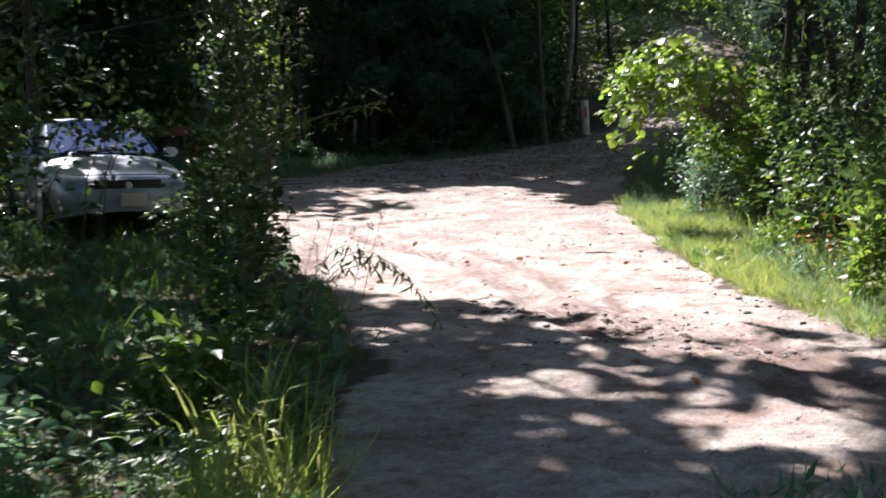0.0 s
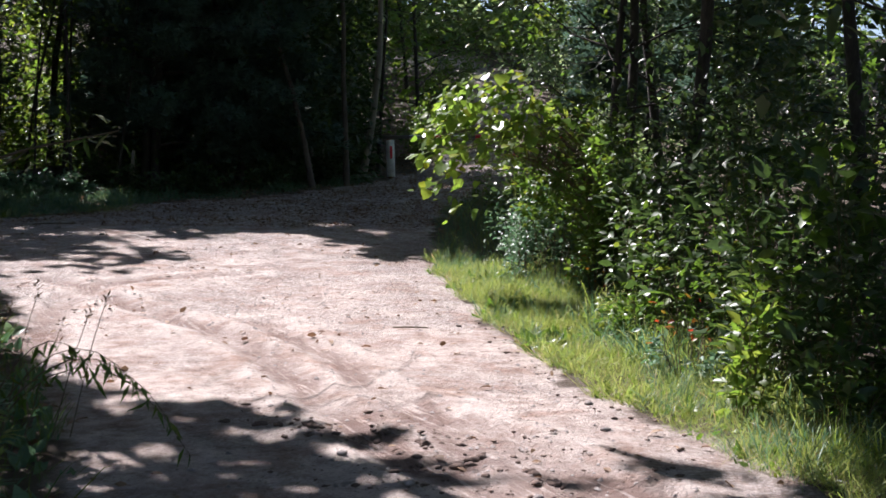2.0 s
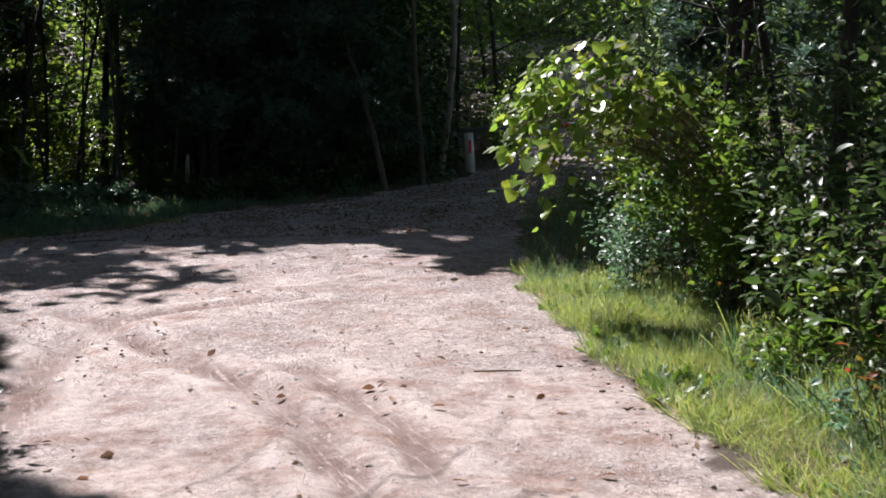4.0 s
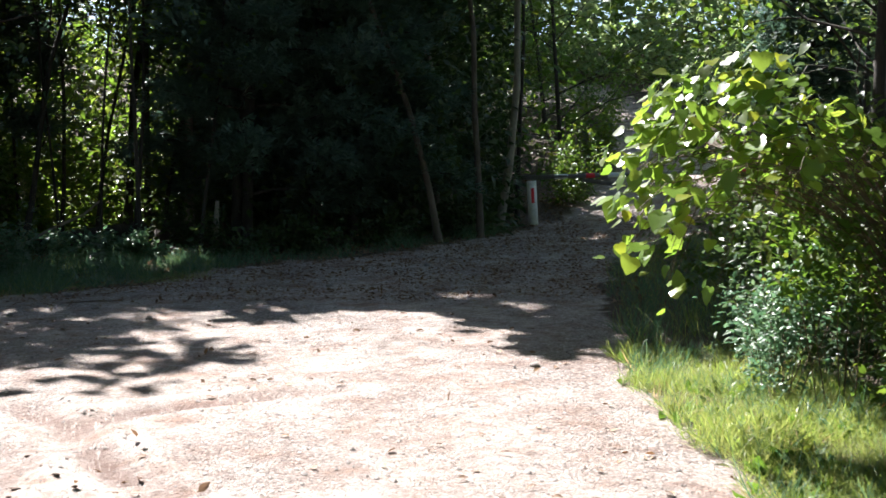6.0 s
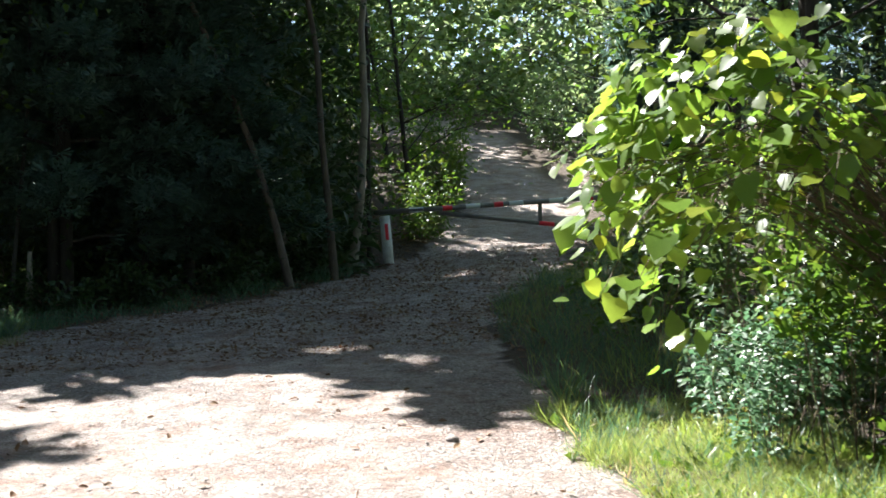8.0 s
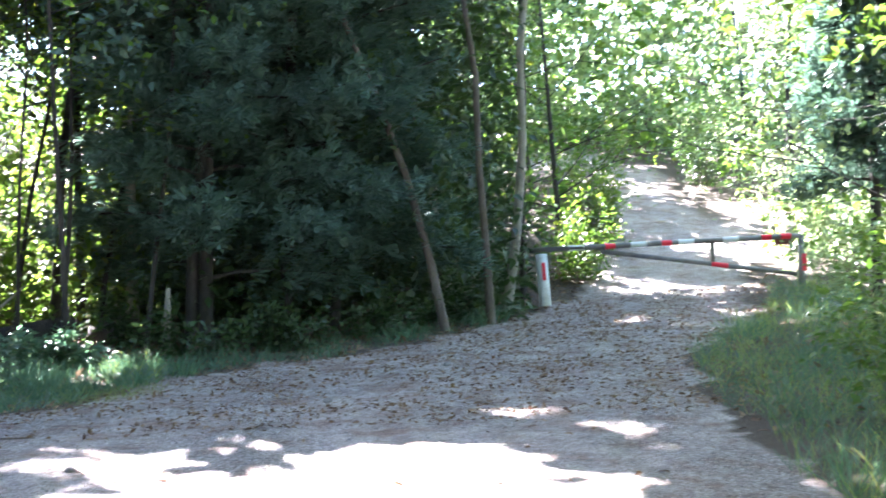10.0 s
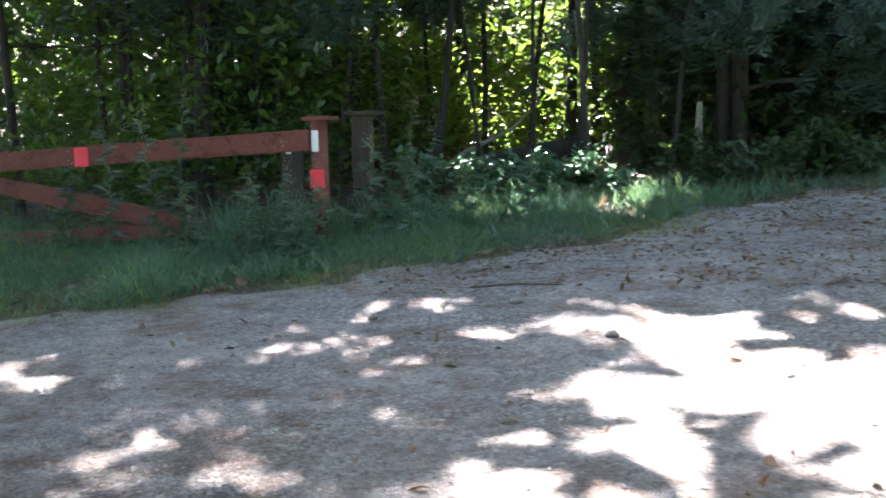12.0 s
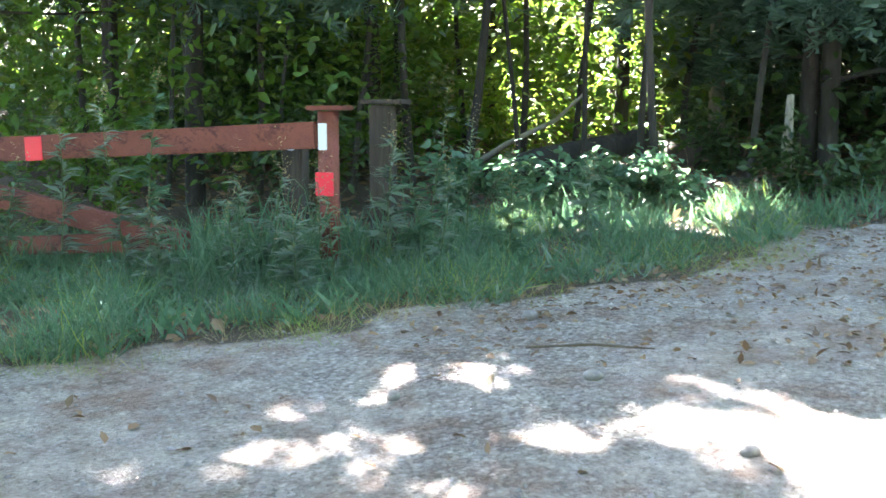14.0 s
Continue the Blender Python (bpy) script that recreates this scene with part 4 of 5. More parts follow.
# ---- bank of bushes beside the track ----
BANK = "bank bushes"
# Dark leaf tones on these near bushes also carry the bank's shade.
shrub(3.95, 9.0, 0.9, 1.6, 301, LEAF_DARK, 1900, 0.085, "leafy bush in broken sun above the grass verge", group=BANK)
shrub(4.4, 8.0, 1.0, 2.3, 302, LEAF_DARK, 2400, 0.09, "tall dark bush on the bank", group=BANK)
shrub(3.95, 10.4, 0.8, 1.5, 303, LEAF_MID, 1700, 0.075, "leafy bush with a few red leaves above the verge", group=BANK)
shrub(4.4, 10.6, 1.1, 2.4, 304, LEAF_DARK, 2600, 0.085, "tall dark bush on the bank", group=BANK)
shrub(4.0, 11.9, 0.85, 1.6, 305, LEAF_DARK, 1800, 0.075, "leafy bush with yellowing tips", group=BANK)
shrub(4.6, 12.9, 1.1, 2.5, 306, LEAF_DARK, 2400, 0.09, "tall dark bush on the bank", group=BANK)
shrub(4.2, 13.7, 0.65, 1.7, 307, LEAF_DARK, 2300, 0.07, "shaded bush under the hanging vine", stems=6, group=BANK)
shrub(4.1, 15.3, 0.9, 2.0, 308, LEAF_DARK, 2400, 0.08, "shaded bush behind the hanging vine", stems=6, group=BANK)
shrub(4.6, 16.6, 1.1, 2.0, 309, LEAF_MID, 2200, 0.08, "bush on the bank beyond the vine", group=BANK)
shrub(4.6, 19.0, 0.9, 1.4, 310, LEAF_MID, 2000, 0.08, "bush on the bank beyond the vine", group=BANK)
shrub(5.8, 21.5, 1.2, 1.8, 311, LEAF_BRIGHT, 2400, 0.09, "sunlit bush near the trail gate", group=BANK)
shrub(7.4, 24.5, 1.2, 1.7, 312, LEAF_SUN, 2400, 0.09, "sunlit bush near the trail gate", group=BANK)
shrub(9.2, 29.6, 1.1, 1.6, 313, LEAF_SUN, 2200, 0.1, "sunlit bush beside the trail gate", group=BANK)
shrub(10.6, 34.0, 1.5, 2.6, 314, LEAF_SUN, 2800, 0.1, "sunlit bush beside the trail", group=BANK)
shrub(11.6, 44.0, 1.3, 2.6, 315, LEAF_DARK, 2200, 0.11, "grey-green bush beside the trail", group=BANK)
shrub(5.2, 33.2, 1.0, 1.7, 316, LEAF_MID, 2600, 0.1, "bright green bush behind the barrier gate", group=BANK)
shrub(6.7, 37.0, 1.1, 2.0, 317, LEAF_BRIGHT, 2400, 0.1, "bright green bush beside the trail", group=BANK)
shrub(7.5, 42.0, 1.2, 2.2, 318, LEAF_MID, 2000, 0.11, "green bush beside the trail", group=BANK)
shrub(3.2, 8.6, 0.3, 0.9, 319, LEAF_BRIGHT, 420, 0.09, "light green shoots at the edge of the verge", stems=10, group=BANK)
shrub(3.3, 9.7, 0.3, 0.65, 320, LEAF_AUTUMN, 40, 0.06, "few red and orange leaves on thin shoots", stems=8, group=BANK)
shrub(3.8, 13.2, 0.4, 0.9, 321, LEAF_AUTUMN, 55, 0.06, "few yellow and orange leaves on thin shoots", stems=8, group=BANK)
for i, (px, py, w, h) in enumerate(((4.05, 13.6, 0.4, 0.6), (4.0, 12.6, 0.45, 0.7), (4.1, 14.9, 0.4, 0.8), (3.5, 11.2, 0.4, 0.5), (3.5, 9.8, 0.4, 0.5), (3.7, 8.2, 0.4, 0.5), (3.7, 15.9, 0.5, 0.8))):
    shrub(px, py, w, h, 380 + i, (WEED, LEAF_MID)[i % 2], 800, 0.06, "low weeds and shoots at the foot of the bank", group=BANK, stems=12)
shrub(4.1, 14.2, 0.5, 1.1, 390, LEAF_MID, 1700, 0.07, "leafy shoots under the hanging vine", group=BANK)
shrub(4.2, 13.0, 0.55, 1.2, 391, LEAF_MID, 1700, 0.075, "leafy shoots under the hanging vine", group=BANK)
for i, (px, py, w, h, n_, lf) in enumerate(((3.75, 9.3, 0.5, 1.3, 150, 0.15), (3.65, 10.7, 0.45, 1.0, 130, 0.14), (3.7, 11.7, 0.5, 1.5, 160, 0.15), (3.55, 8.3, 0.4, 0.9, 110, 0.14), (4.0, 8.6, 0.6, 2.0, 190, 0.16), (4.0, 12.5, 0.5, 1.2, 150, 0.13), (3.95, 10.0, 0.6, 1.9, 170, 0.16))):
    shrub(px, py, w, h, 900 + i, (LEAF_DARK, LEAF_MID, LEAF_DARK)[i % 3], n_, lf, "broad-leaved weeds standing out of the bank of bushes", "broadleaf_weed", group=BANK, stems=12)
# the weedy bank opposite
NEAR = "weedy bank"
shrub(-1.35, 8.5, 0.42, 3.0, 360, LEAF_DARK, 1500, 0.085, "tall leafy sapling clump at the edge of the track", group=NEAR, stems=18)
shrub(-1.6, 9.6, 0.5, 3.4, 361, LEAF_DARK, 1700, 0.085, "tall leafy sapling clump in shade", group=NEAR, stems=18)
shrub(-1.25, 7.4, 0.4, 1.5, 362, LEAF_DARK, 900, 0.08, "dark bush at the edge of the track", group=NEAR, stems=14)
shrub(-3.7, 9.0, 0.7, 2.6, 363, LEAF_DARK, 1500, 0.09, "dark bush on the shaded bank", group=NEAR)
shrub(-2.4, 12.5, 0.6, 0.9, 364, LEAF_DARK, 1000, 0.085, "low dark bush on the shaded bank", group=NEAR)
shrub(-1.9, 11.4, 0.45, 2.6, 365, LEAF_DARK, 1300, 0.085, "tall leafy sapling clump in shade", group=NEAR, stems=16)
shrub(-2.3, 12.1, 0.25, 2.3, 372, LEAF_DARK, 1300, 0.085, "tall leafy sapling clump beside the parked car", group=NEAR, stems=16)
shrub(-2.4, 5.6, 0.6, 0.8, 366, LEAF_DARK, 1000, 0.09, "low dark bush on the shaded bank", group=NEAR)
shrub(-1.9, 4.4, 0.5, 0.55, 367, WEED, 900, 0.08, "low weeds on the shaded bank", group=NEAR)
shrub(-1.15, 5.2, 0.4, 0.6, 368, LEAF_MID, 800, 0.08, "low leafy weeds beside the track", group=NEAR)
shrub(-5.0, 11.5, 0.9, 2.6, 369, LEAF_MID, 1800, 0.09, "leafy bush in broken sun near the car", group=NEAR)
shrub(-7.6, 17.5, 1.0, 2.8, 370, LEAF_MID, 2000, 0.09, "leafy bush in broken sun behind the car", group=NEAR)
shrub(-3.6, 19.0 - 4.2, 0.5, 0.5, 371, LEAF_MID, 700, 0.08, "low weeds before the parked car", group=NEAR)
# undergrowth along the forest edge
EDGE = "edge undergrowth"
for i, (px, py, w, h, mt) in enumerate(((-3.3, 24.1, 0.6, 0.5, WEED), (-2.5, 24.4, 0.5, 0.5, WEED), (-4.0, 23.6, 0.6, 0.6, WEED), (-1.4, 24.9, 0.7, 0.7, LEAF_DARK), (-0.3, 25.6, 0.7, 0.6, LEAF_DARK), (0.9, 26.6, 0.7, 0.7, LEAF_DARK),
                                         (-5.6, 24.0, 0.8, 1.1, LEAF_DARK), (-7.2, 23.0, 0.8, 1.2, LEAF_MID), (-8.7, 22.6, 0.9, 1.4, LEAF_MID), (-5.0, 28.4, 1.0, 1.3, LEAF_BRIGHT), (-3.8, 30.4, 1.0, 1.8, LEAF_BRIGHT), (-6.8, 29.2, 1.1, 2.0, LEAF_MID),
                                         (2.0, 28.6, 0.7, 0.8, LEAF_DARK), (-2.2, 26.4, 0.5, 0.9, LEAF_DARK), (-7.9, 27.0, 1.0, 2.0, LEAF_DARK), (-10, 27, 1.2, 2.2, LEAF_MID))):
    shrub(px, py, w, h, 330 + i, mt, 1300, 0.09, "low leafy undergrowth at the forest edge" if mt != LEAF_BRIGHT else "sunlit young growth inside the wood", "undergrowth", group=EDGE)


# ---- hanging vine with large lobed leaves ----
def lobed_leaf(name, seed):
    r = np.random.default_rng(seed)
    out = [(0.0, -0.02), (-0.22, -0.12), (-0.45, 0.02), (-0.52, 0.3), (-0.43, 0.46), (-0.36, 0.68), (-0.19, 0.8), (0, 1.0), (0.19, 0.8), (0.36, 0.68), (0.43, 0.46), (0.52, 0.3), (0.45, 0.02), (0.22, -0.12)]
    v = [(x * r.uniform(0.9, 1.1), y * r.uniform(0.92, 1.08), 0.1 * abs(x) * r.uniform(0.3, 1.6) - 0.16 * y * y + r.normal() * 0.02) for x, y in out]
    v += [(0, 0.25, 0.0), (0, 0.6, -0.05)]
    a, b = len(out), len(out) + 1
    f = [(a, i, i + 1) if i < 4 else (b, i, i + 1) for i in range(0, 7)] + [(b, i, i + 1) if i < 10 else (a, i, (i + 1) % 14) for i in range(7, 14)] + [(a, 4, b), (a, b, 10)]
    return mesh_arrays(name, np.array(v), np.array(f), LEAF_VINE, True)


def hanging_vine():
    r = np.random.default_rng(55)
    vx, vy = 3.55, 14.0
    z0 = gz(vx, vy)
    t = empty_at("grape_vine", pose(vx, vy, z0), "sunlit wild vine with broad lobed leaves hanging over the verge", "vine")
    shapes = [lobed_leaf("leaf", s) for s in (1, 2, 3, 4)]
    runs, spots_ = [], []
    for k in range(85):
        tx = r.uniform(-1.38, -1.0) if k % 5 < 2 else r.uniform(-1.0, -0.35) if k % 5 < 4 else r.uniform(-0.35, 0.55)
        crest = float(np.interp(tx, (-1.38, -1.15, -0.85, -0.4, 0.1, 0.55), (1.62, 2.02, 2.22, 2.22, 2.0, 1.8)))
        foot = float(np.interp(tx, (-1.38, -1.15, -0.9, -0.6, 0.55), (1.05, 0.9, 0.7, 1.1, 1.4)))
        top = np.array((tx, r.uniform(-0.5, 0.4), crest - r.uniform(0.0, 0.12)))
        end = top + (-r.uniform(-0.04, 0.12), r.normal() * 0.1, (foot - crest) * r.uniform(0.15, 1.0))
        q = np.linspace(0, 1, 9)[:, None]
        start = np.array((0.95 + r.normal() * 0.1, 0.6 + r.normal() * 0.1, -0.05))
        c1, c2 = np.array((start[0] + r.normal() * 0.2, start[1] + r.normal() * 0.2, 1.3)), top + (0.14, 0, 0.16)
        line = (1 - q) ** 3 * start + 3 * q * (1 - q) ** 2 * c1 + 3 * q * q * (1 - q) * c2 + q ** 3 * end
        runs.append((line, np.linspace(0.005, 0.002, 9)))
        for j in range(12 if k % 5 < 4 else 5):
            if j < 4:
                u = r.uniform(0.6, 0.85) * 8
                p = np.array([np.interp(u, range(9), line[:, m]) for m in range(3)])
            else:
                u = r.uniform(0, 1)
                p = top * (1 - u) + end * u + (-0.1 * u * (1 - u), 0, 0.1 * (1 - u))
            spots_.append(p + r.normal(size=3) * (0.06, 0.09, 0.05))
    spots_ = [spots_[k] for k in r.permutation(len(spots_))]
    part_mesh("branchwork", tube_mesh("branchwork", runs, TWIG, 5), t)
    inner = np.array(spots_[300:])
    w = len(inner)
    tv = np.empty(len(shapes[0].vertices) * 3, np.float32)
    shapes[0].vertices.foreach_get("co", tv)
    tf = np.empty(len(shapes[0].polygons) * 3, np.int32)
    shapes[0].loops.foreach_get("vertex_index", tf)
    inner_me = leaf_cloud("inner_leaves", inner, r.uniform(0.05, 0.1, w), unit(inner * (1, 1, 0)) + ways(w, r, -0.7), ups(w, r, 0.4) + unit(inner * (1, 1, 0)) * 0.7, (tv.reshape(-1, 3), tf.reshape(-1, 3)), LEAF_BRIGHT)
    tagged(part_mesh("inner_leaves", inner_me, t), kind="stuff")
    for i, p in enumerate(spots_[:300]):
        s = 0.055 + 0.085 * r.uniform(0, 1) ** 1.5
        out = math.atan2(p[1] - 1.2, p[0] + 0.5)
        m = Matrix.Translation(p) @ Matrix.Rotation(out - math.pi / 2 + r.normal() * 0.6, 4, "Z") @ Matrix.Rotation(-r.uniform(0.2, 1.3), 4, "X") @ Matrix.Rotation(r.normal() * 0.4, 4, "Y")
        ob = new("leaf", shapes[i % 4])
        ob.parent = t
        ob.matrix_basis = m @ Matrix.Diagonal((s, s, s, 1))
    return t


hanging_vine()
shrub(3.45, 14.9, 0.45, 1.35, 352, WEED, 2200, 0.05, "pale grey-green small-leaved bush under the hanging vine", stems=14, group=BANK)
shrub(3.75, 14.6, 0.65, 2.1, 350, LEAF_MID, 1500, 0.09, "sunlit leafy bush carrying the vine", top_only=0.05, stems=5)
shrub(3.9, 13.5, 0.7, 2.3, 351, LEAF_MID, 1500, 0.085, "sunlit leafy bush behind the vine", top_only=0.05, stems=5)


# ---- grass and weeds ----
def strip(n, poly, seed):
    r = np.random.default_rng(seed)
    xs, ys = [c[0] for c in poly], [c[1] for c in poly]
    x, y = r.uniform(min(xs), max(xs), n * 3), r.uniform(min(ys), max(ys), n * 3)
    k = inside(x + 0.13 * wave(x * 2.6, y * 2.6, 61), y + 0.13 * wave(x * 2.6, y * 2.6, 62), poly)
    return x[k][:n], y[k][:n], r


def grass(name, poly, n, size, mat, label, seed, patch=-0.3, lean=0.5, shape=BLADE):
    x, y, r = strip(n, poly, seed)
    k = wave(x * 2.2, y * 2.2, seed + 1) > patch - r.uniform(0, 0.5, len(x))
    x, y = x[k], y[k]
    m = len(x)
    at = np.stack([x, y, ground_height(x, y) - 0.01], 1)
    ax = r.normal(size=(m, 3)) * lean
    ax[:, 2] = 1
    tall = size * r.uniform(0.45, 1.25, m) * (1 + 0.5 * wave(x * 2.2, y * 2.2, seed + 2))
    return tagged(new(name, leaf_cloud(name, at, np.maximum(tall, 0.04), ax, r.normal(size=(m, 3)), shape, mat)), label, "grass", kind="stuff")


VERGE = [(2.72, 16.8), (2.52, 14), (2.46, 12), (2.54, 9.8), (2.66, 8.3), (3.0, 6.6), (4.2, 6.0), (4.4, 9), (4.2, 13), (4.2, 16.8)]
grass("verge_grass", VERGE, 44000, 0.15, GRASS, "bright yellow-green grass verge beside the track", 401, -0.5, 0.85, THIN_BLADE)
grass("verge_weeds", VERGE, 11000, 0.19, WEED, "darker green weeds among the verge grass", 416, 0.0, 0.65, THIN_BLADE)
grass("verge_leaves", VERGE, 3500, 0.09, LEAF_MID, "small leafy weeds among the verge grass", 417, 0.2, 1.0, OVAL)
grass("lit_verge_grass", [(2.55, 12.0), (3.8, 12.0), (4.1, 15.4), (2.75, 15.8)], 22000, 0.1, GRASS, "thick bright grass below the hanging vine", 415, -1.0, 0.85, THIN_BLADE)
BACK_VERGE = [(3.3, 12.6), (3.15, 11.5), (3.2, 9.5), (3.4, 7), (4.1, 6.6), (3.9, 9.5), (3.9, 12.6)]
grass("long_verge_grass", BACK_VERGE, 6000, 0.27, GRASS, "long arching grass at the foot of the bank", 418, 0.1, 0.55, THIN_BLADE)
grass("long_verge_weeds", BACK_VERGE, 2400, 0.24, WEED, "long dark weeds at the foot of the bank", 419, 0.0, 0.5)
grass("dry_verge_grass", VERGE, 1800, 0.15, STRAW, "dry straw blades among the verge grass", 402, 0.1, 0.8)
FAR_VERGE = [(2.8, 16.3), (3.45, 20.5), (4.25, 23.5), (6.5, 27), (8.3, 31), (9.6, 31), (8, 26), (5.6, 21), (4.5, 16.4)]
grass("shaded_verge_grass", FAR_VERGE, 14000, 0.24, WEED, "long green grass in shade beyond the vine", 403, -0.4, 0.6, THIN_BLADE)
GATE_VERGE = [(-10, 18.6), (-4.9, 19.3), (-3.7, 20.4), (-2.2, 21.7), (-1.4, 23.3), (-1.0, 24.2), (-2.5, 24.2), (-3.8, 23.6), (-4.2, 22.6), (-10, 22.5)]
grass("verge_tufts", FAR_VERGE, 7000, 0.24, GRASS, "long bright grass tufts beyond the vine", 412, 0.0, 0.6, THIN_BLADE)
grass("gate_verge_grass", GATE_VERGE, 26000, 0.22, WEED, "tall blue-green grass in shade around the rusted gate", 404, -0.6, 0.65, THIN_BLADE)
grass("gate_verge_herbs", GATE_VERGE, 7000, 0.11, PALE_WEED, "grey-green leafy herbs among the grass by the gate", 413, 0.1, 0.9, LANCE)
grass("gate_verge_tufts", GATE_VERGE, 9000, 0.2, GRASS, "lighter green grass tufts by the gate", 414, 0.35, 0.8, THIN_BLADE)
GATE_FOOT = [(-5.3, 21.0), (-4.9, 20.6), (-4.0, 20.9), (-3.3, 21.7), (-3.5, 22.3), (-4.2, 22.4), (-5.3, 22.0)]
grass("gate_foot_grass", GATE_FOOT, 1700, 0.36, WEED, "tall blue-green grass at the foot of the rusted gate", 421, -0.4, 0.4, THIN_BLADE)
grass("gate_foot_herbs", GATE_FOOT, 1900, 0.15, PALE_WEED, "grey-green leafy herbs at the foot of the rusted gate", 422, -0.2, 1.0, LANCE)
grass("gate_verge_weeds", GATE_VERGE, 8000, 0.14, WEED, "leafy weeds among the grass by the gate", 405, -0.3, 0.8, LANCE)
EDGE_STRIP = [(-9, 18.2), (-4.9, 18.9), (-3.6, 20.0), (-2.0, 21.3), (-1.2, 22.9), (-2.0, 23.0), (-3.7, 21.0), (-5, 19.9), (-9, 19.4)]
grass("edge_grass", EDGE_STRIP, 8000, 0.11, GRASS, "short sparse grass running out onto the gravel", 423, 0.15, 0.9, THIN_BLADE)
grass("trampled_grass", EDGE_STRIP, 3500, 0.13, STRAW, "short dry grass at the edge of the gravel", 406, 0.0, 0.9, THIN_BLADE)
PINE_EDGE = [(-1.3, 23.3), (1.1, 25.2), (3.6, 29.6), (3.0, 30.2), (0.3, 26.4), (-1.6, 24.4)]
grass("pine_edge_grass", PINE_EDGE, 4000, 0.2, WEED, "thin shaded grass at the foot of the pines", 407, -0.2)
LEFT_BANK = [(-0.62, 1.0), (-0.5, 5), (-0.45, 7.2), (-0.6, 8.8), (-1.1, 10.6), (-1.95, 13.5), (-2.6, 15.1), (-4.4, 16.2), (-7, 15), (-7, 1)]
grass("bank_grass", LEFT_BANK, 17000, 0.26, LEAF_MID, "rank green grass on the bank beside the track", 408, -0.5, 0.6, THIN_BLADE)
grass("bank_weeds", LEFT_BANK, 11000, 0.13, WEED, "low leafy weeds on the shaded bank", 409, -0.5, 0.9, OVAL)
grass("front_grass", [(-0.95, 3.4), (-0.45, 3.4), (-0.42, 4.9), (-0.8, 5.2), (-1.05, 4.6)], 620, 0.36, GRASS, "long sunlit grass arching at the edge of the track", 410, -1.5, 0.5, THIN_BLADE)
grass("track_weeds", [(1.0, 3.6), (2.0, 3.6), (2.3, 5.2), (1.2, 5.0)], 260, 0.12, WEED, "sparse small weeds on bare dirt", 411, 0.2, 0.8, LANCE)


def tall_weed(x, y, tall, seed, lean=(0, 0), mat=None, leaves=46, size=0.1, label="", head=False, name="tall_weed"):
    r = np.random.default_rng(seed)
    z0 = gz(x, y)
    t = empty_at(name, pose(x, y, z0), label, "weed", "tall weeds")
    line = bend((0, 0, -0.03), unit(np.array([[lean[0], lean[1], 1.0]]))[0], tall, r, 7, 0.05)
    part_mesh("stem", tube_mesh("stem", [(line, np.linspace(0.006, 0.002, 8))], STEM, 5), t)
    q = r.uniform(0.15, 1.0, leaves) * 7
    at = np.stack([np.interp(q, range(8), line[:, j]) for j in range(3)], 1)
    a = q * 4.2 + r.uniform(0, 1, leaves)
    ax = np.stack([np.cos(a), np.sin(a), r.uniform(-0.1, 0.6, leaves)], 1)
    part_mesh("leaves", leaf_cloud("leaves", at, size * (1.25 - q / 10) * r.uniform(0.7, 1.2, leaves), ax, ups(leaves, r, 0.3), LANCE, mat or WEED), t)
    if head:
        m = 60
        hp = line[7] + r.normal(size=(m, 3)) * (0.03, 0.03, 0.1)
        tagged(part_mesh("flower_head", leaf_cloud("flower_head", hp, np.full(m, 0.03), ways(m, r, 0.3), ups(m, r), LANCE, STRAW), t), kind="stuff")
    return t


GOLD = "tall weed with narrow leaves at the edge of the track"
for i, (px, py, ph, lx, ly) in enumerate(((-1.06, 6.0, 1.35, 0, 0), (-1.15, 6.2, 1.2, -0.05, 0), (-0.98, 6.1, 1.05, 0.06, 0), (-1.25, 5.8, 1.1, 0.03, 0), (-0.9, 6.6, 0.9, 0.1, 0), (-1.4, 6.5, 1.2, 0, 0), (-0.75, 7.2, 0.75, 0.12, 0),
                                          (-0.7, 6.7, 0.6, 0.2, 0), (-1.6, 7.2, 1.3, 0, 0), (-1.3, 7.8, 1.1, 0.05, 0), (-2.15, 6.8, 1.0, 0, 0), (-2.4, 6.0, 1.1, 0.02, 0), (-0.95, 4.15, 0.45, 0, 0), (-0.85, 4.0, 0.42, 0.1, 0),
                                          (-1.02, 4.3, 0.5, -0.1, 0), (-1.35, 3.9, 0.4, 0, 0), (-0.75, 4.2, 0.4, 0.1, 0), (-1.7, 5.2, 0.6, 0, 0), (-1.1, 9.2, 0.9, 0.1, 0), (-1.6, 10.2, 1.0, 0.05, 0), (-2.1, 11.8, 1.0, 0, 0), (-2.6, 13.6, 1.0, 0, 0))):
    tall_weed(px, py, ph, 500 + i, (lx, ly), (WEED, GRASS, LEAF_MID)[i % 3], 60, 0.13, GOLD)
for i in range(26):
    a = np.random.default_rng(700 + i)
    tall_weed(a.uniform(-1.6, -0.5), a.uniform(3.7, 5.6), a.uniform(0.25, 0.5), 720 + i, (a.normal() * 0.15, a.normal() * 0.1), (GRASS, LEAF_BRIGHT, WEED)[i % 3], 34, 0.12, "leafy green weed at the edge of the track")
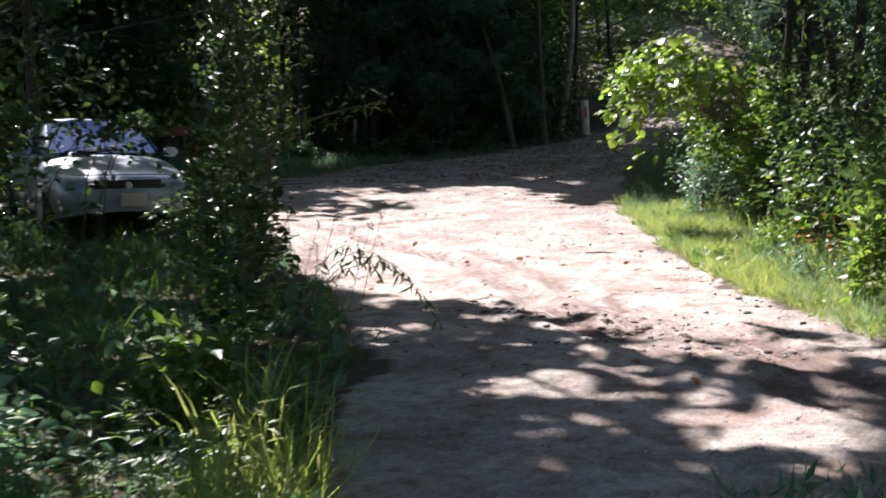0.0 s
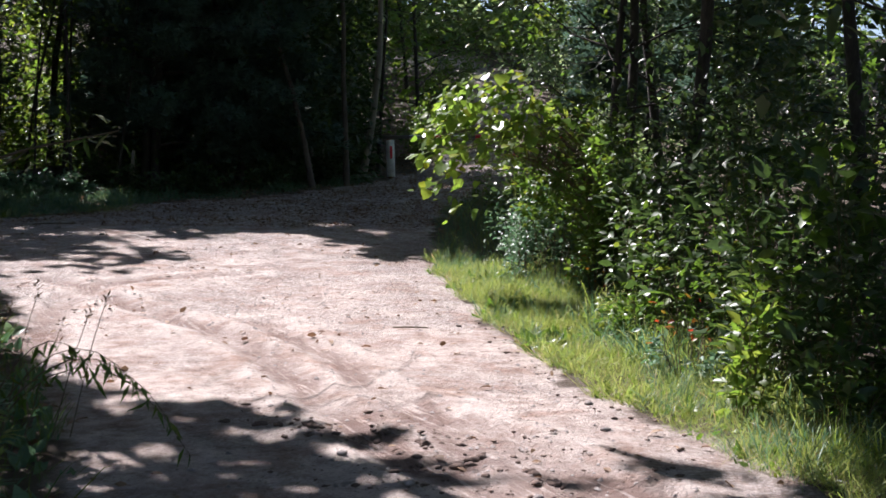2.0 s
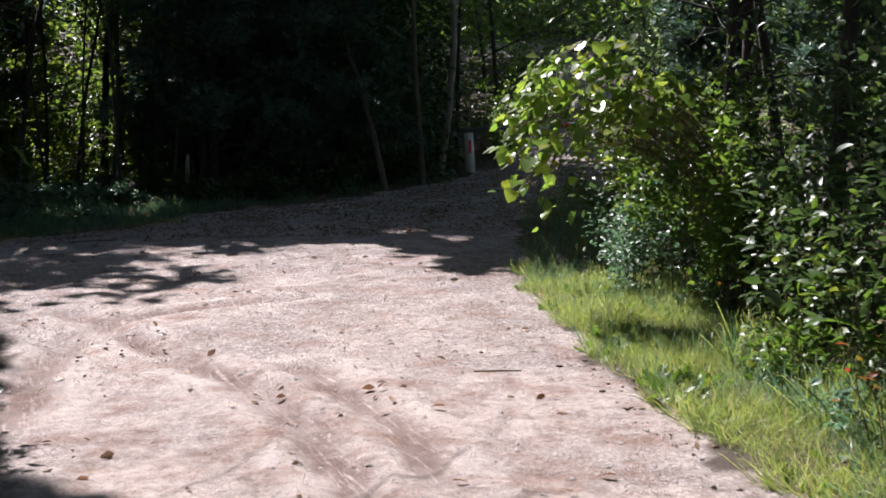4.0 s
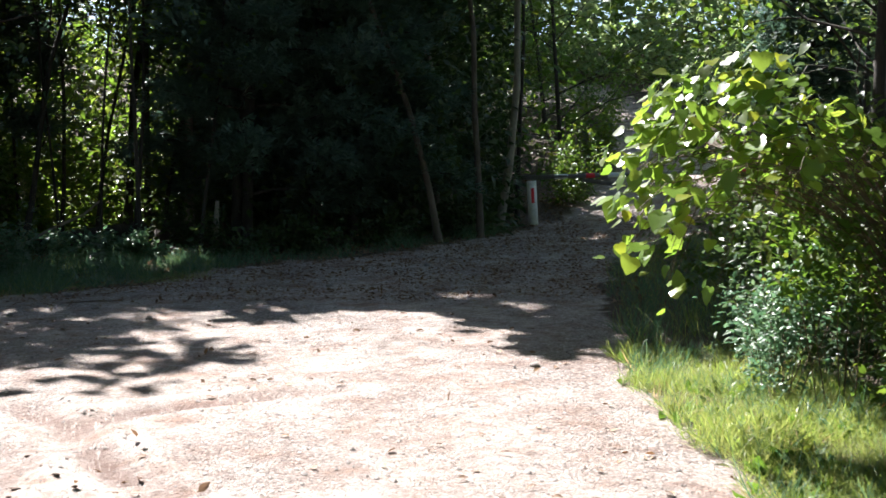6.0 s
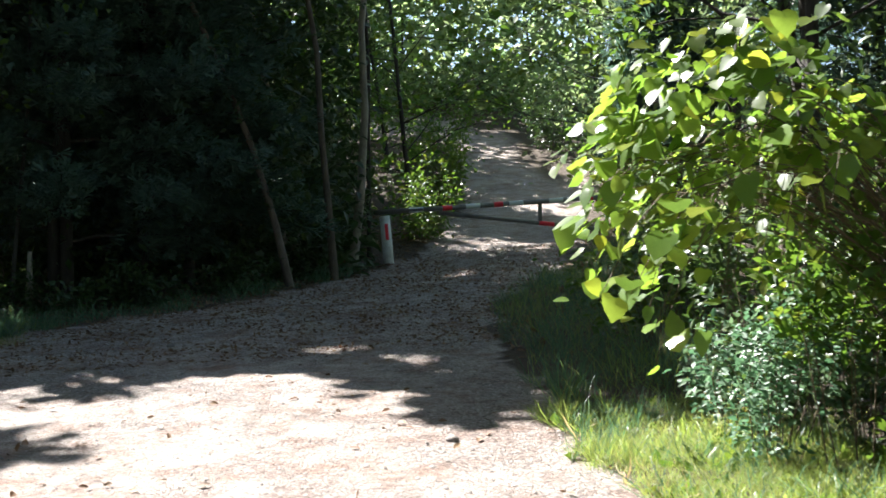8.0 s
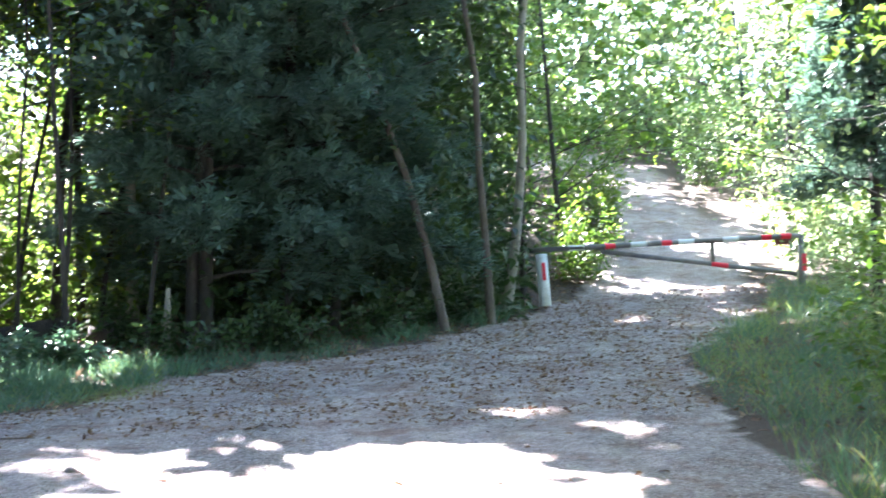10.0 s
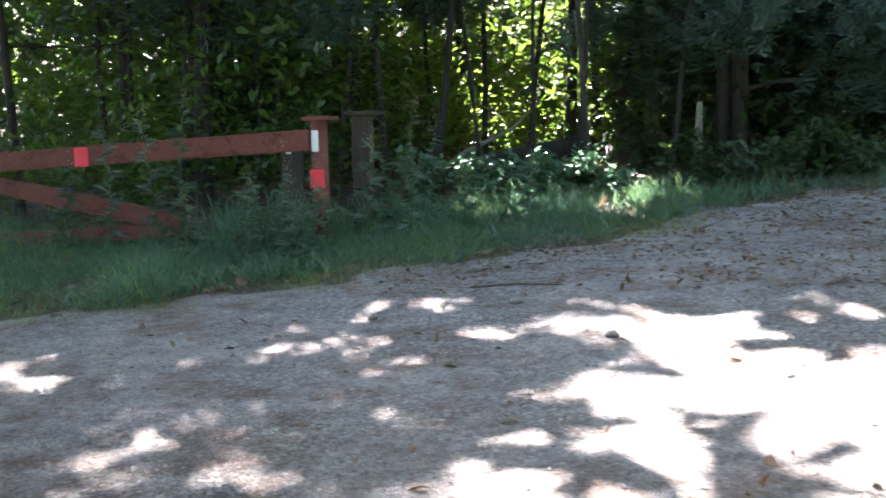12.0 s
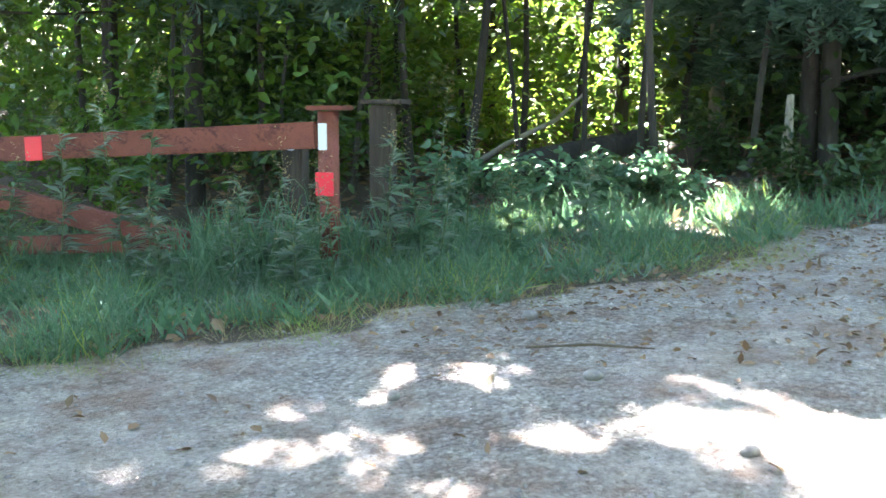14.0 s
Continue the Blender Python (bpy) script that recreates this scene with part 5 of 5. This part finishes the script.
for i, (px, py, ph) in enumerate(((-4.5, 21.2, 0.75), (-4.2, 21.3, 0.65), (-4.05, 21.1, 0.6), (-4.6, 20.9, 0.6), (-3.5, 21.4, 0.7), (-3.2, 21.9, 0.75), (-3.6, 22.3, 0.95), (-3.75, 21.9, 1.2), (-5.3, 21.1, 1.35), (-6.05, 21.2, 1.1), (-5.42, 21.0, 1.15), (-6.3, 21.0, 0.8), (-4.75, 21.2, 0.7), (-3.85, 21.5, 0.9), (-3.7, 21.7, 0.8), (-5.0, 20.7, 0.55), (-4.2, 20.9, 0.5), (-3.3, 22.2, 0.6), (-2.9, 22.9, 0.55), (-6.9, 20.6, 0.7))):
    tall_weed(px, py, ph, 540 + i, (0.03, 0), (PALE_WEED, PALE_WEED, WEED)[i % 3], 70 if i < 8 else 150, 0.14 if i < 8 else 0.18, "tall grey-green weed standing before the rusted gate", True)


def drooping_spray():
    """Arching dry stems with hanging narrow leaves over the edge of the track."""
    t = empty_at("drooping_stem", pose(-0.85, 7.7, gz(-0.85, 7.7)), "arching weed stem with dark hanging leaves over the track", "weed")
    r = np.random.default_rng(77)
    runs, at = [], []
    for k, (ex, ez, top) in enumerate(((0.92, 0.1, 0.66), (0.84, 0.26, 0.66), (0.66, 0.4, 0.62), (0.5, 0.46, 0.66))):
        q = np.linspace(0, 1, 9)[:, None]
        y = r.normal() * 0.1
        line = (1 - q) ** 2 * np.array((-0.1, y * 0.3, 0.0)) + 2 * q * (1 - q) * np.array((ex * 0.45, y * 0.6, top * 1.5)) + q * q * np.array((ex, y, ez))
        runs.append((line, np.linspace(0.004, 0.0015, 9)))
        u = np.linspace(2.2, 8, 26) + r.normal(size=26) * 0.1
        at.append(np.stack([np.interp(u, range(9), line[:, j]) for j in range(3)], 1))
    for run in runs:
        part_mesh("stem", tube_mesh("stem", [run], TWIG, 5), t)
    at = np.concatenate(at)
    n = len(at)
    part_mesh("leaves", leaf_cloud("leaves", at, r.uniform(0.06, 0.115, n), ways(n, r, -1.5), ups(n, r, 1.0), LANCE, LEAF_MID), t)
    for hx, hz in ((0.08, 0.78), (0.2, 0.86), (0.3, 0.7), (0.42, 0.76), (0.5, 0.84)):
        stalk = np.array([(hx - 0.12, 0.02, 0.2), (hx - 0.03, 0.02, hz * 0.75), (hx + 0.03, 0.02, hz)])
        part_mesh("stalk", tube_mesh("stalk", [(stalk, np.array((0.003, 0.002, 0.0015)))], TWIG, 5), t)
        hd = stalk[2] + r.normal(size=(14, 3)) * (0.008, 0.008, 0.025)
        part_mesh("seed_head", leaf_cloud("seed_head", hd, np.full(14, 0.035), ways(14, r, 1.5), ups(14, r), LANCE, DEAD), t, "dry brown seed head")
    b = empty_at("leafy_branch", pose(-1.2, 7.9, gz(-1.2, 7.9)), "thin branch with feathery leaves reaching over the track", "branch")
    line = np.array([(-0.6, 0.2, -0.02), (-0.35, 0.1, 0.9), (0.1, 0, 1.35), (0.5, 0, 1.5), (0.9, 0, 1.6)])
    part_mesh("twig", tube_mesh("twig", [(line, np.linspace(0.014, 0.003, 5))], TWIG, 5), b)
    u = r.uniform(1.6, 4, 90)
    at = np.stack([np.interp(u, range(5), line[:, j]) for j in range(3)], 1) + r.normal(size=(90, 3)) * 0.05
    part_mesh("leaves", leaf_cloud("leaves", at, r.uniform(0.07, 0.15, 90), ways(90, r, -0.1), ups(90, r, 0.5), LANCE, LEAF_MID), b)


drooping_spray()


# ---- parked car ----
def loft(sections, mat, name, parent, label="", smooth=True, sub=1):
    """A closed skin over cross-sections (each a list of points, left to right over the top)."""
    bm = bmesh.new()
    rows = [[bm.verts.new(p) for p in s] for s in sections]
    for a, b in zip(rows, rows[1:]):
        for i in range(len(a) - 1):
            bm.faces.new((a[i], a[i + 1], b[i + 1], b[i]))
    bm.faces.new(rows[0])
    bm.faces.new(rows[-1][::-1])
    bmesh.ops.recalc_face_normals(bm, faces=bm.faces)
    ob = part(name, bm, mat, parent, label, smooth)
    if sub:
        s = ob.modifiers.new("round", "SUBSURF")
        s.levels = s.render_levels = 2
    return ob


def sheet(points, mat, name, parent, thick=0.012, label=""):
    bm = bmesh.new()
    bm.faces.new([bm.verts.new(p) for p in points])
    ob = part(name, bm, mat, parent, label)
    s = ob.modifiers.new("thickness", "SOLIDIFY")
    s.thickness = thick
    return ob


def sedan(x, y, heading):
    """Front towards -y of its own frame; heading turns it."""
    c = empty_at("car", pose(x, y, gz(x, y) - 0.02, 0, 0, heading) @ Matrix.Diagonal((0.96, 0.96, 0.96, 1)), "silver sedan parked nose out among roadside weeds", "car")

    def band(yy, w, z0, z1, crown, tuck=0.86):
        return [(-w * tuck, yy, z0), (-w, yy, z0 + (z1 - z0) * 0.45), (-w * 0.97, yy, z1 - 0.06), (-w * 0.86, yy, z1), (-w * 0.4, yy, z1 + crown), (0, yy, z1 + crown * 1.2),
                (w * 0.4, yy, z1 + crown), (w * 0.86, yy, z1), (w * 0.97, yy, z1 - 0.06), (w, yy, z0 + (z1 - z0) * 0.45), (w * tuck, yy, z0)]

    body = loft([band(-2.27, 0.62, 0.3, 0.56, 0.01), band(-2.2, 0.76, 0.24, 0.66, 0.015), band(-2.0, 0.84, 0.22, 0.75, 0.03), band(-1.5, 0.88, 0.22, 0.84, 0.05), band(-0.95, 0.89, 0.22, 0.93, 0.06),
                 band(0.0, 0.89, 0.22, 0.95, 0.02), band(1.2, 0.89, 0.22, 0.97, 0.02), band(1.8, 0.86, 0.24, 1.0, 0.04), band(2.2, 0.76, 0.3, 0.95, 0.03), band(2.3, 0.66, 0.36, 0.8, 0.02)], PAINT, "body", c, "silver painted body")

    def cabin(yy, w, top, wt):
        return [(-w, yy, 0.9), (-(w + wt) / 2 - 0.02, yy, (0.9 + top) / 2), (-wt, yy, top - 0.04), (-wt * 0.8, yy, top), (0, yy, top + 0.025), (wt * 0.8, yy, top), (wt, yy, top - 0.04), ((w + wt) / 2 + 0.02, yy, (0.9 + top) / 2), (w, yy, 0.9)]

    loft([cabin(-1.0, 0.78, 0.95, 0.7), cabin(-0.2, 0.8, 1.38, 0.62), cabin(0.2, 0.8, 1.45, 0.6), cabin(0.9, 0.79, 1.44, 0.6), cabin(1.35, 0.77, 1.3, 0.6), cabin(1.85, 0.7, 1.0, 0.6)], PAINT, "roof", c)
    sheet([(-0.68, -0.99, 0.99), (0.68, -0.99, 0.99), (0.57, -0.2, 1.405), (0, -0.23, 1.425), (-0.57, -0.2, 1.405)], CAR_GLASS, "windscreen", c, 0.02, "windscreen reflecting leaves and sky, blue put into its reflection")
    for s in (-1, 1):
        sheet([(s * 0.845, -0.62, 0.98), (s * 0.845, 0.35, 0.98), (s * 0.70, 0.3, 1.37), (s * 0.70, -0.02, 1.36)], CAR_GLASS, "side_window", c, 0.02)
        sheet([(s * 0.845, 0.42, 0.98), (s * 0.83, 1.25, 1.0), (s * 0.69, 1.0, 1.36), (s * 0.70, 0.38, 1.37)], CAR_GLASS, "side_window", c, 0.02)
        lamp = loft([[(s * 0.42, -2.22, 0.56), (s * 0.46, -2.235, 0.66), (s * 0.6, -2.2, 0.69), (s * 0.75, -2.1, 0.71), (s * 0.8, -2.06, 0.62), (s * 0.66, -2.18, 0.57)],
                     [(s * 0.42, -2.1, 0.56), (s * 0.46, -2.1, 0.66), (s * 0.6, -2.0, 0.7), (s * 0.78, -1.86, 0.73), (s * 0.84, -1.84, 0.64), (s * 0.7, -2.0, 0.57)]], LAMP, "headlight", c, "clear headlight", True, 1)
        mirror = part("mirror", box((0.2, 0.1, 0.13), pose(s * 0.98, -0.62, 1.0), 0.035), PAINT, c)
        part("mirror_glass", box((0.15, 0.006, 0.1), pose(s * 0.98, -0.567, 1.0)), CHROME, mirror)
        for wy in (-1.38, 1.32):
            tyre = part("wheel", rod((s * 0.66, wy, 0.31), (s * 0.88, wy, 0.31), 0.31, 28), RUBBER, c, "black tyre", True)
            part("rim", rod((s * 0.872, wy, 0.31), (s * 0.89, wy, 0.31), 0.2, 20, 0.18), STEEL, tyre, "alloy rim")
        part("wiper", rod((s * 0.05 - 0.3, -1.0, 1.0), (s * 0.05 + 0.25, -0.86, 1.09), 0.008, 6), BLACK, c)
    part("grille", box((0.9, 0.06, 0.15), pose(0, -2.24, 0.605, 10, 0, 0), 0.05), BLACK, c, "dark grille")
    part("badge", rod((0, -2.27, 0.61), (0, -2.29, 0.612), 0.045, 16), CHROME, c, "round chrome badge")
    part("lower_intake", box((1.0, 0.05, 0.1), pose(0, -2.235, 0.36), 0.03), BLACK, c)
    bumper = part("bumper", box((1.3, 0.1, 0.15), pose(0, -2.25, 0.46), 0.05), PAINT, c)
    part("number_plate", box((0.31, 0.015, 0.155), pose(0.06, -2.306, 0.44), 0.004), PLATE, bumper, "pale number plate")
    part("hood_seam", box((1.3, 0.012, 0.01), pose(0, -2.13, 0.735)), BLACK, c)
    return c


sedan(-4.52, 15.5, 28)


def overhanging_twig(x, y, z, reach, seed, n=26):
    """A thin dark twig with drooping leaves, growing from a bush beside the car."""
    r = np.random.default_rng(seed)
    t = empty_at("leafy_twig", pose(x, y, gz(x, y)), "thin twig with dark shaded leaves before the parked car", "branch", "twigs before the car")
    line = np.array([(0, 0, -0.02), (0.06, 0.03, z * 0.6), (reach * 0.35, 0.05, z), (reach * 0.7, 0.0, z + 0.03), (reach, -0.03, z - 0.06)])
    part_mesh("twig", tube_mesh("twig", [(line, np.linspace(0.009, 0.002, 5))], TWIG, 5), t)
    u = r.uniform(1.6, 4, n)
    at = np.stack([np.interp(u, range(5), line[:, j]) for j in range(3)], 1) + r.normal(size=(n, 3)) * 0.04
    part_mesh("leaves", leaf_cloud("leaves", at, r.uniform(0.07, 0.13, n), ways(n, r, -0.3), unit(r.normal(size=(n, 3)) + (0, -1.2, 0.4)), OVAL, LEAF_DARK), t)


overhanging_twig(-4.3, 12.3, 1.42, 1.0, 81)
overhanging_twig(-4.0, 12.1, 1.3, 1.05, 82)
overhanging_twig(-3.5, 12.2, 1.12, 0.7, 83)
overhanging_twig(-3.7, 12.4, 1.4, 0.85, 84, 130)
overhanging_twig(-3.55, 12.6, 1.46, 0.8, 85, 130)
tall_weed(-2.95, 9.0, 0.95, 590, (0, 0), LEAF_BRIGHT, 60, 0.14, "sunlit tall weed standing before the parked car")


# ---- loose ground cover ----
def pebbles():
    r = np.random.default_rng(91)
    n = 24000
    x, y = r.uniform(-6, 5, n), np.concatenate([r.uniform(2.5, 12, n // 3), r.uniform(12, 27, n - n // 3)])
    k = inside(x, y, ROAD)
    x, y = x[k], y[k]
    k = wave(x * 1.1, y * 1.1, 92) > -0.2 - np.clip((y - 12) / 10, 0, 0.7) - r.uniform(0, 0.4, len(x))
    x, y = x[k], y[k]
    n = len(x)
    s = 0.005 + 0.012 * r.uniform(0, 1, n) ** 4 + 0.004 * r.uniform(0, 1, n)
    tv = np.array([(1, 0, 0), (0.3, 0.95, 0), (-0.8, 0.6, 0), (-0.8, -0.6, 0), (0.3, -0.95, 0), (0.1, 0, 0.7), (0, 0, -0.6)])
    tf = np.array([(0, 1, 5), (1, 2, 5), (2, 3, 5), (3, 4, 5), (4, 0, 5)])
    a = r.uniform(0, 6.283, n)
    ca, sa = np.cos(a)[:, None], np.sin(a)[:, None]
    q = tv[None] * (1 + 0.3 * r.normal(size=(n, 7, 3))) * s[:, None, None]
    v = np.stack([q[..., 0] * ca - q[..., 1] * sa, q[..., 0] * sa + q[..., 1] * ca, q[..., 2]], -1) + np.stack([x, y, ground_height(x, y) + s * 0.15], 1)[:, None, :]
    f = tf[None] + (np.arange(n) * 7)[:, None, None]
    tagged(new("gravel", mesh_arrays("gravel", v.reshape(-1, 3), f.reshape(-1, 3), STONE)), "loose pale gravel scattered over the track", "gravel", kind="stuff")


pebbles()


def clods():
    r = np.random.default_rng(93)
    runs = ((0.5, 7.7, 2.3, 6.9, 60), (1.0, 8.8, 2.4, 7.5, 70), (0.2, 9.3, 1.4, 8.4, 30), (-2.0, 14.6, -0.6, 12.2, 30), (2.35, 12.5, 2.55, 7.8, 70), (-3.2, 20.2, -0.4, 23.2, 40))
    a = np.concatenate([np.stack([np.linspace(x1, x2, k), np.linspace(y1, y2, k)], 1) + r.normal(size=(k, 2)) * 0.13 for x1, y1, x2, y2, k in runs])
    n = len(a)
    bm = bmesh.new()
    bmesh.ops.create_icosphere(bm, subdivisions=1, radius=1.0)
    tv = np.array([v.co[:] for v in bm.verts])
    tf = np.array([[v.index for v in f.verts] for f in bm.faces])
    bm.free()
    s = (0.006 + 0.016 * r.uniform(0, 1, n) ** 4)[:, None, None]
    v = tv[None] * (1 + 0.4 * r.normal(size=(n, len(tv), 3))) * (1.2, 1, 0.5) * s + np.stack([a[:, 0], a[:, 1], ground_height(a[:, 0], a[:, 1]) + 0.006], 1)[:, None, :]
    f = tf[None] + (np.arange(n) * len(tv))[:, None, None]
    tagged(new("mud_clods", mesh_arrays("mud_clods", v.reshape(-1, 3), f.reshape(-1, 3), MUD)), "crumbled reddish mud clods along the wheel ruts", "mud", kind="stuff")


clods()


def mud_lumps():
    """Broken ridges of dark mud thrown up beside the ruts, the largest lumps one by one."""
    r = np.random.default_rng(94)
    k = 0
    for x1, y1, x2, y2, n in ((0.3, 8.9, 1.45, 8.1, 46), (1.4, 7.95, 1.95, 7.0, 34), (0.75, 8.05, 1.5, 7.6, 20)):
        for i in range(n):
            f = r.uniform(0, 1)
            x, y, s = x1 + (x2 - x1) * f + r.normal() * 0.1, y1 + (y2 - y1) * f + r.normal() * 0.09, 0.008 + 0.02 * r.uniform(0, 1) ** 2.5
            bm = bmesh.new()
            bmesh.ops.create_icosphere(bm, subdivisions=2, radius=1.0)
            for v in bm.verts:
                w = 1 + 0.8 * noise.noise(v.co * 2.1 + Vector((k * 3.1, 0, 0)))
                v.co = Vector((v.co.x * 1.4, v.co.y, v.co.z * 0.6)) * w * s
            ob = part("mud_lump", bm, MUD, None, "", True)
            ob.matrix_basis = pose(x, y, gz(x, y) + s * 0.2, 0, 0, k * 47 % 360)
            tagged(ob, "dark lump of broken mud beside a wheel rut", "mud", "mud lumps")
            k += 1


mud_lumps()


def litter(name, n, box_, size, mat, label, seed, on=None, thresh=0.0):
    r = np.random.default_rng(seed)
    x, y = r.uniform(box_[0], box_[1], n), r.uniform(box_[2], box_[3], n)
    k = wave(x * 1.4, y * 1.4, seed) > thresh - r.uniform(0, 0.8, n)
    if on is not None:
        k &= inside(x, y, ROAD) == on
    x, y = x[k], y[k]
    m = len(x)
    at = np.stack([x, y, ground_height(x, y) + 0.012], 1)
    ax = r.normal(size=(m, 3)) * (1, 1, 0.25)
    tagged(new(name, leaf_cloud(name, at, size * r.uniform(0.6, 1.3, m), ax, ups(m, r, 0.4), OVAL, mat)), label, "leaf litter", kind="stuff")


litter("fallen_leaves", 14000, (-9, 9, 19, 36), 0.1, DEAD, "brown fallen leaves under the trees", 95, False, -0.6)
litter("track_leaves", 2600, (-5, 7, 6, 31), 0.07, DEAD, "scattered brown leaves on the track", 96, True, 0.3)
litter("gravel_leaves", 15000, (-3, 8, 20, 31.5), 0.055, DEAD, "brown leaves strewn over the shaded gravel", 98, True, -0.3)
litter("edge_litter", 5000, (-3.5, 5, 19.8, 31), 0.06, DEAD, "brown leaves along the edge of the gravel", 99, None, 0.1)
litter("bank_litter", 5000, (-7, -0.4, 1, 18), 0.09, DEAD, "brown leaves under the weeds", 97, False, -0.4)


def stone(x, y, s, seed, label, mat=None):
    r = np.random.default_rng(seed)
    bm = bmesh.new()
    bmesh.ops.create_icosphere(bm, subdivisions=2, radius=1.0)
    k = r.uniform(0.75, 1.2, 3)
    for v in bm.verts:
        w = 1 + 0.22 * noise.noise(v.co * 1.7 + Vector((seed, 0, 0)))
        v.co = Vector((v.co.x * k[0], v.co.y * k[1], v.co.z * 0.62)) * w * s
    ob = part("stone", bm, mat or STONE, None, "", True)
    ob.matrix_basis = pose(x, y, gz(x, y) + s * 0.25, 0, 0, seed * 40)
    return tagged(ob, label, "stone", "loose stones")


for i, (px, py, s) in enumerate(((-2.72, 20.57, 0.07), (-2.96, 19.2, 0.05), (1.05, 7.4, 0.05), (0.35, 7.0, 0.04), (1.6, 7.2, 0.06), (2.3, 8.4, 0.05), (0.8, 8.0, 0.045), (2.42, 9.1, 0.05), (1.95, 16.1, 0.05), (-1.5, 18.8, 0.05), (-2.2, 19.6, 0.06), (0.2, 21.3, 0.05), (1.5, 23.4, 0.06), (2.9, 26.0, 0.06))):
    stone(px, py, s * (0.55 if py < 10 else 0.8), 600 + i, "small pale stone lying on the dirt")
stone(-2.55, 27.5, 0.42, 640, "dark boulder under the trees", GREY_WOOD)


def branch_thing(name, pts, radii, mat, label, category):
    base = Vector(pts[0])
    t = new(name, tube_mesh(name, [(np.array(pts) - np.array(base), radii)], mat, 9))
    t.location = base
    return tagged(t, label, category)


def lay(x, y, up=0.0):
    return (x, y, gz(x, y) + up)


branch_thing("fallen_log", [lay(-4.3, 25.4, 0.12), lay(-3.95, 25.9, 0.2), lay(-3.5, 26.5, 0.24), lay(-3.1, 27.0, 0.3)], [0.15, 0.17, 0.15, 0.12], BARK, "dark fallen log at the edge of the wood", "log")
branch_thing("fallen_branch", [lay(-4.9, 26.2, 0.05), lay(-4.45, 26.5, 0.35), lay(-4.0, 26.8, 0.55), lay(-3.7, 27.1, 0.85)], [0.03, 0.028, 0.022, 0.012], BARK_PALE, "pale broken branch leaning in the undergrowth", "branch")
branch_thing("broken_stub", [lay(-1.62, 25.0, -0.1), lay(-1.62, 25.0, 0.4), lay(-1.6, 25.0, 0.85)], [0.05, 0.045, 0.03], BARK_PALE, "pale broken sapling stub", "stump")
branch_thing("broken_stub", [lay(2.0, 29.2, -0.1), lay(2.0, 29.2, 0.7), lay(1.98, 29.2, 1.5)], [0.06, 0.05, 0.03], BARK_PALE, "pale broken sapling stub by the barrier gate", "stump")
branch_thing("dead_stick", [lay(-2.6, 20.0, 0.02), lay(-2.3, 20.05, 0.03), lay(-2.0, 20.02, 0.02)], [0.006, 0.007, 0.004], TWIG, "dead stick lying on gravel", "stick")
branch_thing("dead_stick", [lay(1.6, 12.0, 0.02), lay(1.75, 11.9, 0.03), lay(1.9, 11.95, 0.02)], [0.006, 0.007, 0.004], TWIG, "dead stick lying on the track", "stick")
